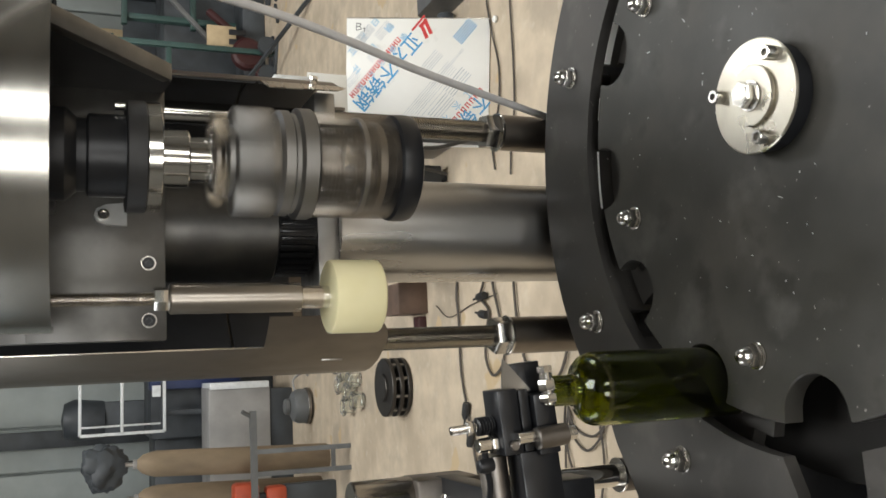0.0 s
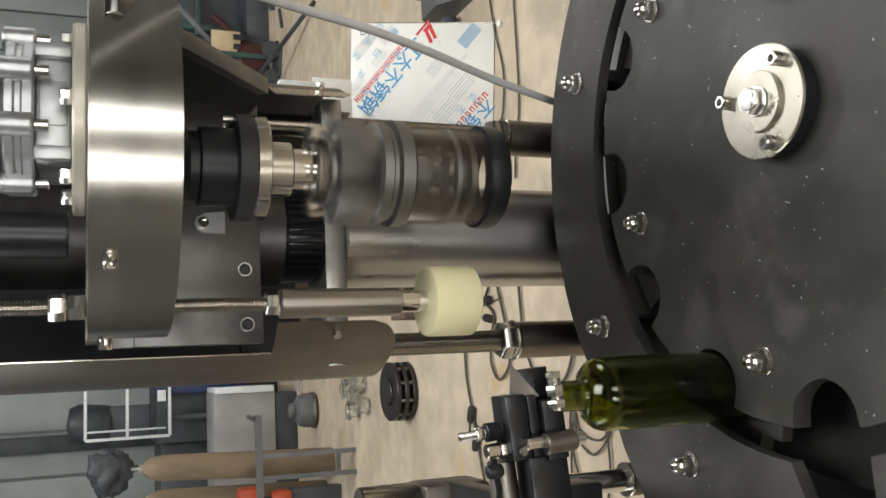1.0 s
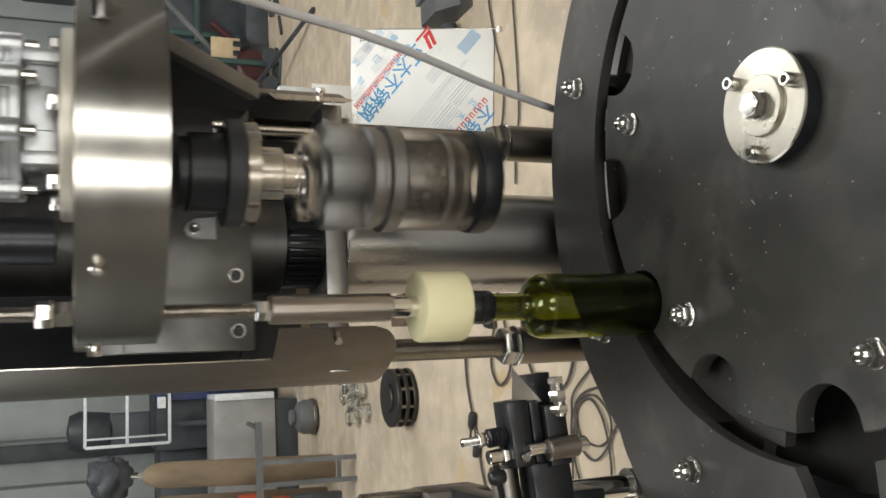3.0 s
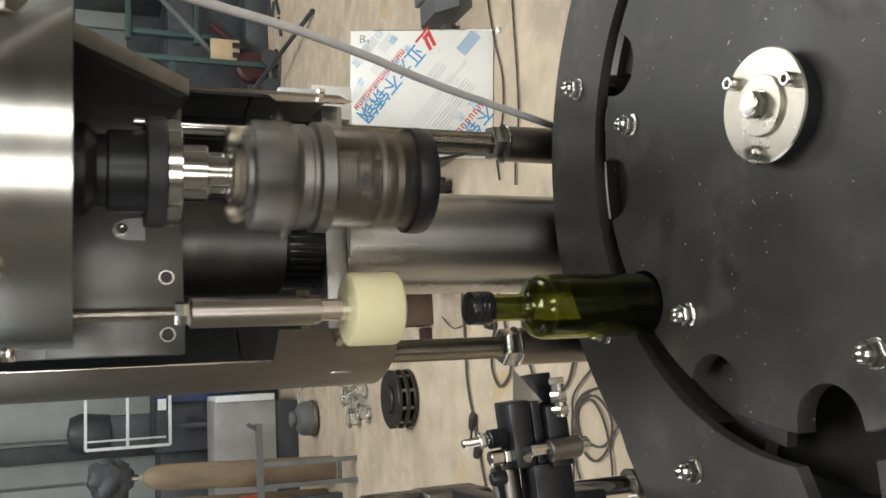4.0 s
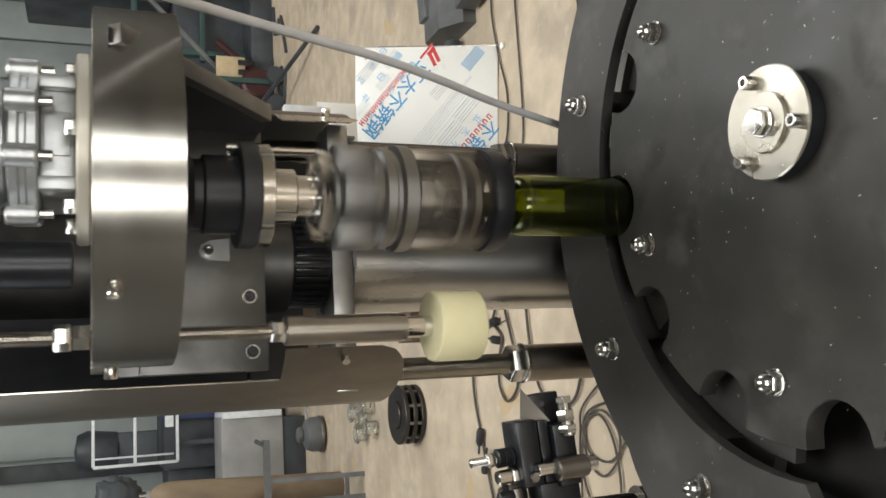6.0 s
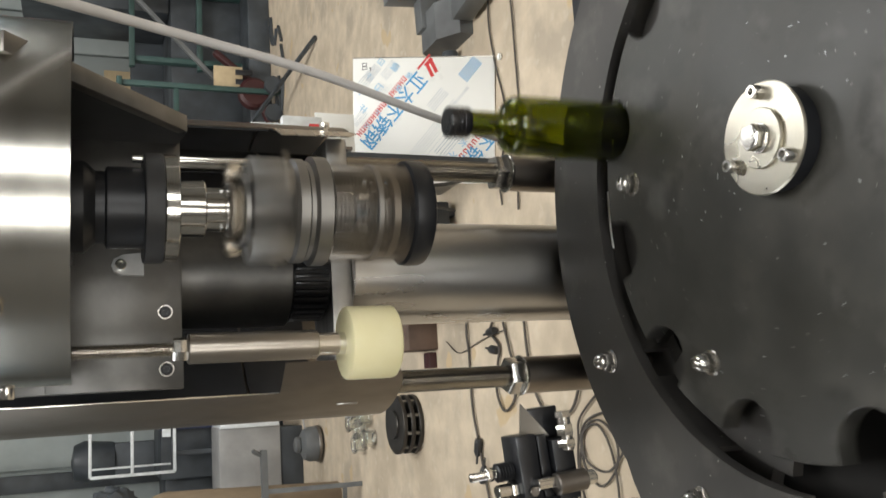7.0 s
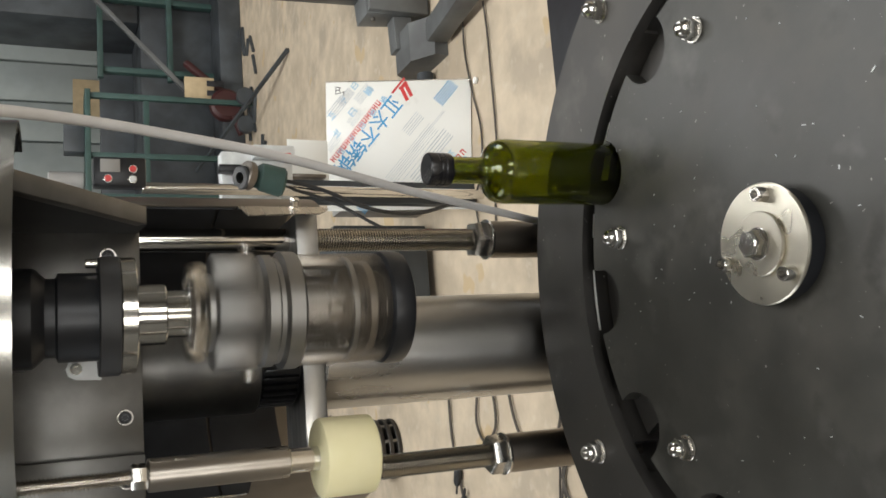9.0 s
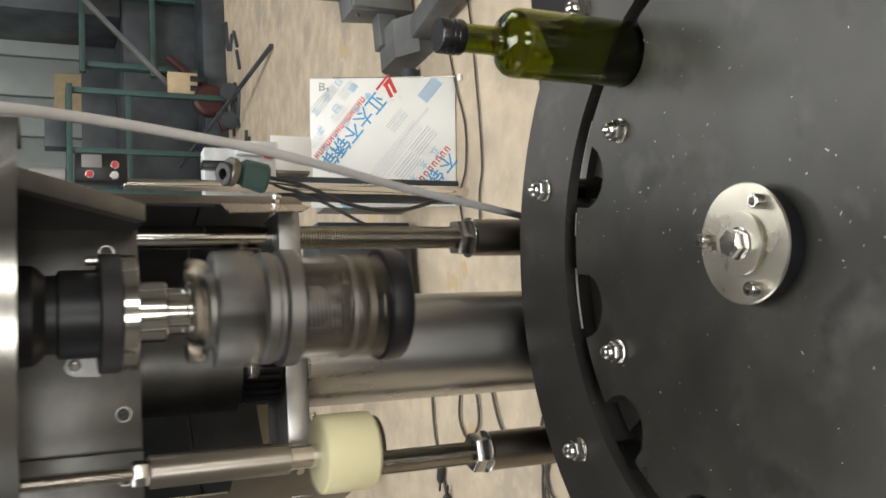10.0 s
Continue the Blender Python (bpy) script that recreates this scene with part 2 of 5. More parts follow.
def hexnut(af, z0, z1, bm=None, m=None):
    r = af / math.sqrt(3)
    c = (z1 - z0) * 0.12
    bm = bm or bmesh.new()
    loops = []
    for rr, z in ((r * 0.93, z0), (r, z0 + c), (r, z1 - c), (r * 0.93, z1)):
        loops.append([bm.verts.new((rr * math.cos(math.pi / 3 * i), rr * math.sin(math.pi / 3 * i), z)) for i in range(6)])
    for a, b in zip(loops, loops[1:]):
        for i in range(6):
            bm.faces.new((a[i], a[(i + 1) % 6], b[(i + 1) % 6], b[i]))
    bm.faces.new(loops[-1])
    bm.faces.new(loops[0][::-1])
    if m is not None:
        xf(bm, m, [v for lp in loops for v in lp])
    return bm


def thread(r, z0, z1, pitch=0.0025, seg=24, depth=0.0016, bm=None, m=None):
    prof = [(0, z0)]
    k = int((z1 - z0) / pitch)
    for i in range(k):
        z = z0 + i * pitch
        prof += [(r - depth, z + 0.05 * pitch), (r, z + 0.42 * pitch), (r, z + 0.58 * pitch), (r - depth, z + 0.95 * pitch)]
    prof += [(0, z1)]
    return lathe(prof, seg, bm=bm, m=m)


def tube(points, r, seg=10, bm=None, steps=6):
    """A round tube along a Catmull-Rom curve through the points."""
    bm = bm or bmesh.new()
    p = [Vector(q) for q in points]
    p = [2 * p[0] - p[1]] + p + [2 * p[-1] - p[-2]]
    path = []
    for i in range(1, len(p) - 2):
        for s in range(steps):
            t = s / steps
            path.append(0.5 * ((2 * p[i]) + (p[i + 1] - p[i - 1]) * t + (2 * p[i - 1] - 5 * p[i] + 4 * p[i + 1] - p[i + 2]) * t * t
                               + (3 * p[i] - p[i - 1] - 3 * p[i + 1] + p[i + 2]) * t ** 3))
    path.append(p[-2])
    rings, up = [], Vector((0.3, 0.2, 0.93))
    for i, c in enumerate(path):
        d = (path[min(i + 1, len(path) - 1)] - path[max(i - 1, 0)]).normalized()
        a = d.cross(up).normalized() if abs(d.dot(up)) < 0.98 else d.orthogonal().normalized()
        b = a.cross(d).normalized()
        up = b
        rings.append([bm.verts.new(c + r * (a * math.cos(2 * math.pi * j / seg) + b * math.sin(2 * math.pi * j / seg))) for j in range(seg)])
    for a, b in zip(rings, rings[1:]):
        for j in range(seg):
            bm.faces.new((a[j], a[(j + 1) % seg], b[(j + 1) % seg], b[j]))
    bm.faces.new(rings[0][::-1])
    bm.faces.new(rings[-1])
    return bm


def shell(r, t, a0, a1, z0, z1, seg=48, bm=None):
    """A bent sheet: a part of a cylinder wall about z, from angle a0 to a1 (degrees)."""
    bm = bm or bmesh.new()
    cols = []
    for i in range(seg + 1):
        a = radians(a0 + (a1 - a0) * i / seg)
        cols.append([bm.verts.new((rr * math.cos(a), rr * math.sin(a), z)) for rr, z in ((r, z0), (r, z1), (r - t, z1), (r - t, z0))])
    for p, q in zip(cols, cols[1:]):
        for k in range(4):
            bm.faces.new((p[k], p[(k + 1) % 4], q[(k + 1) % 4], q[k]))
    bm.faces.new(cols[0])
    bm.faces.new(cols[-1][::-1])
    return bm


def bar(p, q, w, h=None, bm=None, bev=0.0):
    """A square bar from p to q."""
    p, q = Vector(p), Vector(q)
    m = Matrix.Translation(p) @ (q - p).to_track_quat("Z", "Y").to_matrix().to_4x4()
    h = h or w
    return box(-w / 2, w / 2, -h / 2, h / 2, 0, (q - p).length, bev, bm, m)


def cap_nut(parent, x, y, z=0.0, turn=0.0, s=1.0):
    """A domed cap nut on its washer."""
    at = pose(x, y, z, 0, 0, turn)
    nut = hexnut(0.019 * s, 0.0022, 0.012 * s)
    lathe([(0.0088 * s, 0.0118 * s), (0.0086 * s, 0.0145 * s), (0.0072 * s, 0.0185 * s), (0.0045 * s, 0.0213 * s), (0, 0.0224 * s)], 20, bm=nut)
    n = part("cap_nut", nut, ZINC, parent, "shiny domed cap nut", at=at)
    part("washer", pipe(0.0125 * s, 0.004, 0.0, 0.0024, 28, 0.0004), ZINC, n)
    return n


def socket_screw(parent, m, r=0.0062, h=0.008, name="socket_screw"):
    s = lathe([(0, h * 0.45), (r * 0.52, h * 0.45), (r * 0.55, h), (r * 0.88, h), (r, h * 0.88), (r, 0), (0, 0)], 20)
    return part(name, s, ZINC, parent, at=m)


FRONT = Matrix.Rotation(radians(90), 4, "X")      # turns +z towards the camera side (-y)


# ---- setting ----
def setting():
    g = bmesh.new()
    bmesh.ops.create_grid(g, x_segments=40, y_segments=40, size=9)
    for v in g.verts:
        v.co.z = ZF + 0.004 * noise.noise(v.co * 0.8)
        v.co.y += 1.0
    tagged(part("floor", g, FLOOR), "worn beige concrete workshop floor with stains", "floor", kind="structure")
    wall = thing("wall_north", "pale grey profiled steel siding wall", "wall", kind="structure")
    for i in range(26):
        x = -4.4 + i * 0.38
        part("panel", box(x, x + 0.36, 8.0, 8.06, ZF, 3.6, 0.012), WALL, wall)
    part("wall_post", box(-0.779, -0.635, 7.86, 7.99, ZF, 3.7, 0.006), DARK_CLUTTER, wall, "dark steel wall post")
    part("backing", box(-4.6, 5.7, 8.07, 8.12, ZF, 3.7, 0), WALL, wall)
    # walls out of view, coloured dark as if backlit
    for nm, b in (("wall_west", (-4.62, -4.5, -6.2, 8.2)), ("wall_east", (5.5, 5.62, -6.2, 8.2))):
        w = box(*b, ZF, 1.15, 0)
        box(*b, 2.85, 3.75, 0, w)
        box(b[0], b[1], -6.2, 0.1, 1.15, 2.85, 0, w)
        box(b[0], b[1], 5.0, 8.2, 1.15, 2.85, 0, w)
        tagged(part(nm, w, WALL_BACKLIT, smooth=False), "unseen siding wall darkened as if backlit, with an assumed long window opening", "wall", kind="structure")
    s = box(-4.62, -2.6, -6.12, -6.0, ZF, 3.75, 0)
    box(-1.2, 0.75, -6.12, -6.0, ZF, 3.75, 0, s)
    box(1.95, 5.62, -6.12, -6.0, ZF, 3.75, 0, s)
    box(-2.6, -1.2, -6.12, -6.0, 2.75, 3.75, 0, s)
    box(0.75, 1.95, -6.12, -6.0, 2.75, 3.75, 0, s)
    tagged(part("wall_south", s, WALL_BACKLIT, smooth=False), "unseen siding wall darkened as if backlit, with two open gateways", "wall", kind="structure")
    c = box(-4.62, -0.25, -6.2, 8.2, 3.75, 3.85, 0)
    box(1.05, 1.5, -6.2, 8.2, 3.75, 3.85, 0, c)
    box(2.4, 5.62, -6.2, 8.2, 3.75, 3.85, 0, c)
    box(-0.25, 1.05, -6.2, -1.3, 3.75, 3.85, 0, c)
    box(-0.25, 1.05, 3.7, 8.2, 3.75, 3.85, 0, c)
    box(1.5, 2.4, -6.2, 2.2, 3.75, 3.85, 0, c)
    box(1.5, 2.4, 4.8, 8.2, 3.75, 3.85, 0, c)
    tagged(part("ceiling", c, CEIL, smooth=False), "unseen grey steel roof with two assumed roof lights", "ceiling", kind="structure")


setting()


# ---- the machine's table ----
def machine_table():
    t = thing("machine_table", "dark steel table that carries the capping machine", "machine table")
    part("table_plate", slab([(-0.62, -0.6), (0.5, -0.6), (0.5, 0.56), (-0.22, 0.56), (-0.36, 0.30), (-0.62, 0.15)], -0.172, -0.152), BLACK_OX, t)
    for x, y in ((-0.57, -0.55), (0.45, -0.55), (0.45, 0.5), (-0.24, 0.46)):
        part("leg", box(x - 0.03, x + 0.03, y - 0.03, y + 0.03, ZF, -0.172, 0.003), STEEL_DARK, t)
    part("bottle_track", pipe(0.335, 0.17, -0.084, -0.072, 96), TRACK, t, "dark round sliding track under the bottles")
    for a0, a1 in ((31, 65), (70, 121.5), (128.5, 166)):
        part("slide_plate", shell(0.3040, 0.105, a0, a1, -0.046, -0.034, 36), GUIDE, t, "dark grey slide plate under the bottles")
    part("track_post", cyl(0.05, -0.152, -0.03, 32), STEEL_DARK, t)
    part("track_support", pipe(0.3, 0.28, -0.152, -0.084, 64), STEEL_DARK, t)
    return t


machine_table()


def guide_plate():
    g = thing("guide_plate", "fixed dark grey curved guide plate round the star wheel", "guide plate")
    cx, cy, ri, ro = -0.006, 0.001, 0.3015, 0.4035
    leg = [(-0.310, 0.281), (-0.345, 0.258), (-0.405, 0.222), (-0.47, 0.185), (-0.48, 0.10), (-0.485, 0.04), (-0.45, 0.012), (-0.40, 0.0125), (-0.338, 0.0135)]
    inner = list(range(2, 136, 3)) + [140, 145, 150, 155, 160, 164, 168, 172, 175]
    outer = [(cx + ro * math.cos(radians(a)), cy + ro * math.sin(radians(a))) for a in range(2, 136, 3)] + leg
    part("plate", strip([(cx + ri * math.cos(radians(a)), cy + ri * math.sin(radians(a))) for a in inner], outer, -0.0135, 0.0), GUIDE, g)
    # white strips added for the light that shows in the gap below
    for a0, a1, z0 in ((52, 64.5, -0.0215), (72, 77, -0.0158), (84, 97, -0.0160)):
        part("gap_light_strip", shell(ri + 0.0008, 0.0014, a0, a1, z0, -0.0137, 24), FILM_WHITE, g, "thin white strip standing in for light in the gap under the edge", at=pose(cx, cy, 0))
    for a0, a1 in ((32, 65), (70, 121.5), (128.5, 150)):
        part("liner", shell(0.3105, 0.006, a0, a1, -0.0498, -0.0137, 36), GUIDE, g, "grey wall segment under the guide plate", at=pose(cx, cy, 0))
    low = [(cx + 0.4 * math.cos(radians(a)), cy + 0.4 * math.sin(radians(a))) for a in range(2, 160, 3)]
    part("lower_plate", strip([(cx + 0.3065 * math.cos(radians(a)), cy + 0.3065 * math.sin(radians(a))) for a in range(2, 160, 3)], low, -0.066, -0.050), GUIDE, g)
    for x, y, k in ((0.122, 0.325, 0), (-0.175, 0.303, 14), (-0.319, 0.164, 25), (0.296, 0.211, 8)):
        cap_nut(g, x, y, 0.0, k, 1.05)
        part("spacer_post", cyl(0.009, -0.152, -0.018, 16), STEEL_DARK, g)\
            .matrix_basis = pose(x, y, 0)
    h = thing("infeed_guide", "second dark grey guide plate beside the infeed slot", "guide plate")
    o2 = [(-0.296, -0.057), (-0.47, -0.063), (-0.47, -0.26), (-0.19, -0.26)] + [(0.301 * math.cos(radians(a)), 0.301 * math.sin(radians(a))) for a in range(225, 192, -3)]
    part("plate", slab(o2, -0.018, 0.0), GUIDE, h)
    part("spacer_post", cyl(0.009, -0.152, -0.018, 16), STEEL_DARK, h, at=pose(-0.4, -0.16, 0))


guide_plate()


# ---- star wheel ----
def star_wheel():
    s = thing("star_wheel", "dark grey star wheel with twelve bottle pockets", "star wheel")
    R, rc, rp, first = 0.279, 0.272, 0.0350, 3.0
    out = []
    for k in range(12):
        c = first + 30 * k
        side = math.atan2(rp, rc)
        out.append((R, radians(c) - side - 0.0008))
        for i in range(15):                                   # pocket
            q = radians(90 - 180 * i / 14)
            x, y = rc - rp * math.cos(q), rp * math.sin(q)
            out.append((math.hypot(x, y), radians(c) - math.atan2(y, x)))
        lip = radians(c) + side + 0.0008
        out.append((R, lip))
        nxt = radians(c + 30) - (lip - radians(c))
        for i in range(1, 8):
            out.append((R, lip + (nxt - lip) * i / 8))
    bm = bmesh.new()
    loops = []
    for dr, z in ((0.0, -0.02), (0.0, -0.0012), (-0.0012, 0.0)):
        loops.append([bm.verts.new(((r + dr) * math.cos(a), (r + dr) * math.sin(a), z)) for r, a in out])
    a0 = radians(first) - 2 * math.pi * 8 / len(out)
    mid = [bm.verts.new((0.2 * math.cos(a0 + 2 * math.pi * i / len(out)), 0.2 * math.sin(a0 + 2 * math.pi * i / len(out)), 0.0)) for i in range(len(out))]
    core = bm.verts.new((0, 0, 0))
    k = len(out)
    for a, b in list(zip(loops, loops[1:])) + [(loops[2], mid)]:
        for i in range(k):
            bm.faces.new((a[i], a[(i + 1) % k], b[(i + 1) % k], b[i]))
    low = bm.verts.new((0, 0, -0.02))
    for i in range(k):
        bm.faces.new((mid[i], mid[(i + 1) % k], core))
        bm.faces.new((loops[0][(i + 1) % k], loops[0][i], low))
    disc = part("star_disc", bm, STAR, s)
    for f in disc.data.polygons:
        f.use_smooth = abs(f.normal.z) < 0.5
    for k in range(6):
        a = radians(47.9 + 60 * k)
        cap_nut(s, 0.2255 * math.cos(a), 0.2255 * math.sin(a), 0.0, 17 * k, 1.0)
    part("hub_flange", cyl(0.0500, 0.0172, 0.0208, 72, 0.0012), STEEL_HUB, s, "round turned steel hub flange")
    part("hub_spacer", cyl(0.0462, 0.0, 0.0172, 64, 0.0004), BLACK_OX, s, "black spacer under the flange")
    part("hub_boss", cyl(0.0265, 0.0208, 0.0248, 48, 0.0008), STEEL_HUB, s)
    b = hexnut(0.0205, 0.0262, 0.0355)
    cyl(0.0135, 0.0248, 0.0262, 30, 0.0004, b)
    lathe([(0.009, 0.0353), (0.0085, 0.0365), (0, 0.0367)], 24, bm=b)
    part("hub_bolt", b, ZINC, s, "hexagon bolt at the centre")
    rnd = random.Random(21)
    fl = bmesh.new()
    for k in range(46):
        a, r = rnd.uniform(0, 2 * math.pi), rnd.uniform(0.065, 0.255)
        n = rnd.uniform(0.0004, 0.0011) if k % 6 else rnd.uniform(0.0016, 0.003)
        box(-n, n, -0.0004, 0.0004, 0.0, 0.0006, 0, fl, pose(r * math.cos(a), r * math.sin(a), 0, 0, 0, rnd.uniform(0, 180)))
    tagged(part("metal_swarf", fl, ALU, s, "tiny bright metal chips lying on the disc"), kind="stuff")
    for k in range(3):
        a = radians(75 + 120 * k)
        socket_screw(s, pose(0.040 * math.cos(a), 0.040 * math.sin(a), 0.0208), 0.0062, 0.011)
    return s


STAR_WHEEL = star_wheel()


# ---- bottle ----
def bottle():
    b = thing("oil_bottle", "green glass oil bottle with a black screw cap", "bottle")
    ro = [(0, -0.0335), (0.029, -0.0335), (0.0325, -0.031), (0.0334, -0.0275), (0.0334, 0.120), (0.0328, 0.1265), (0.0306, 0.1322), (0.0262, 0.1370), (0.0208, 0.1400), (0.0162, 0.1425),
          (0.0142, 0.1460), (0.0136, 0.151), (0.0136, 0.176), (0.0136, 0.198)]
    ri = [(0.0108, 0.198), (0.0108, 0.150), (0.0118, 0.1452), (0.0142, 0.1405), (0.0190, 0.1378), (0.0240, 0.1345), (0.0280, 0.1300), (0.0300, 0.125), (0.0306, 0.119), (0.0306, -0.022), (0.027, -0.0255), (0.012, -0.022), (0, -0.020)]
    part("glass_body", lathe(ro + ri, 56), GLASS_GREEN, b, "olive green glass body")
    cap = [(0, 0.2065), (0.0150, 0.2065), (0.0162, 0.2057), (0.0167, 0.204), (0.0167, 0.1975), (0.0159, 0.1968), (0.0159, 0.1954), (0.0167, 0.1947), (0.0167, 0.1925), (0.0159, 0.1918),
           (0.0159, 0.1904), (0.0167, 0.1897), (0.0167, 0.1835), (0.0161, 0.1822), (0.0138, 0.1822), (0.0138, 0.2), (0, 0.2)]
    part("screw_cap", lathe(cap, 48), CAP_BLACK, b, "black lacquered cap with rolled rings")
    return b


BOTTLE = bottle()


# ---- column and frame of the lifting gear ----
COL = (-0.041, 0.505)


def column():
    c = thing("main_column", "thick brushed steel column behind the capping head", "column")
    at = pose(COL[0], COL[1], 0)
    part("column_tube", cyl(0.0665, -0.152, 0.262, 72, 0.001), STEEL_TUBE, c, "worn brushed steel tube", at=at)
    p = bmesh.new()
    for k in range(36):
        a = 10 * k
        box(-0.0028, 0.0028, 0.052, 0.0585, 0.292, 0.332, 0.0006, p, Matrix.Rotation(radians(a), 4, "Z"))
    cyl(0.0535, 0.288, 0.336, 48, 0.001, p)
    part("toothed_pulley", p, BLACK_OX, c, "black toothed belt pulley", at=at)
    part("bearing_housing", cyl(0.064, 0.336, 0.95, 64, 0.001), STEEL_SHADED, c, "grey bearing housing", at=at)
    b = box(-0.205, 0.122, 0.452, 0.545, 0.262, 0.288, 0.0015)
    part("clamp_bar", b, STEEL_BAR, c, "flat milled clamp bar across the rods")


def support_rod(x, y, turn, top):
    r = thing("support_rod", "threaded steel support rod in a dark sleeve", "support rod", pose(x, y, 0), "support rods")
    part("sleeve", cyl(0.0248, -0.152, 0.019, 48, 0.0015), STEEL_SHROUD, r, "dark turned steel sleeve")
    part("washer", pipe(0.0268, 0.013, 0.019, 0.0225, 40, 0.0006), ZINC, r)
    part("lock_nut", hexnut(0.043, 0.0225, 0.042), STEEL_NUT, r, at=pose(0, 0, 0, 0, 0, turn))
    part("threaded_end", thread(0.0145, 0.042, 0.262, 0.0034, 32, 0.0025), STEEL_THREAD, r, "bright screw thread")
    part("guide_rod", cyl(0.0142, 0.288, top, 40), STEEL_SHINE, r, "polished round rod")


column()
support_rod(0.098, 0.496, 20, 1.02)
support_rod(-0.181, 0.499, 8, 0.322)


def shroud():
    s = thing("column_shroud", "bent stainless steel shroud, its inside blacked for shade", "machine cover", pose(-0.034, 0.530, 0))
    r = 0.186
    band = shell(r, 0.0015, 90, 229, 0.216, 0.360, 72)
    for v in band.verts:                                   # rounded lower corner
        a = math.degrees(math.atan2(v.co.y, v.co.x)) % 360
        if v.co.z < 0.22 and 215 < a < 230:
            u = min(1.0, (a - 215) / 14)
            v.co.z += 0.034 * (1 - math.sqrt(max(0.0, 1 - u * u)))
    part("lower_band", band, STEEL_SHROUD, s, "lower steel band with an open front")
    part("lower_band", shell(r, 0.0015, -31, 90, 0.262, 0.360, 60), STEEL_SHROUD, s)
    part("upper_band", shell(r, 0.0015, -31, 214, 0.360, 1.03, 72), STEEL_SHROUD, s, "upper steel sheet with an open front")
    # black sheets put in as the shade inside the shroud
    part("inner_shade", shell(r - 0.0025, 0.002, -30.6, 211, 0.362, 1.02), SHADE_BLACK, s, "black inner sheet standing in for shade")
    part("inner_shade", shell(r - 0.0025, 0.002, -30.4, 204, 0.268, 0.358), SHADE_BLACK, s)
    a = radians(214.4)
    part("bright_edge", bar((r * math.cos(a), r * math.sin(a), 0.362), (r * math.cos(a), r * math.sin(a), 1.03), 0.0022, bev=0.0005), STEEL_SHINE, s, "bare cut edge of the sheet")
    a = radians(-31)
    lip = slab([(0.0, 0.358), (0.034, 0.352), (0.026, 0.270), (0.006, 0.254), (0.0, 0.262)], 0, 0.0015, m=FRONT)
    part("flap", lip, STEEL_BRUSH, s, "folded bright flap", at=pose(r * math.cos(a), r * math.sin(a), 0, 0, 0, -119))
    for a in (-29.5, 224.8):
        aa = radians(a)
        part("cover_screw", hexnut(0.009, 0.0, 0.009), ZINC, s, at=Matrix.Translation((r * math.cos(aa), r * math.sin(aa), 0.292)) @ Matrix.Rotation(aa, 4, "Z") @ Matrix.Rotation(radians(90), 4, "Y"))


shroud()


# ---- the carriage that goes up and down ----
SPIN = (-0.010, 0.281)
ROLL = (-0.147, 0.238)


PLUNGER = None


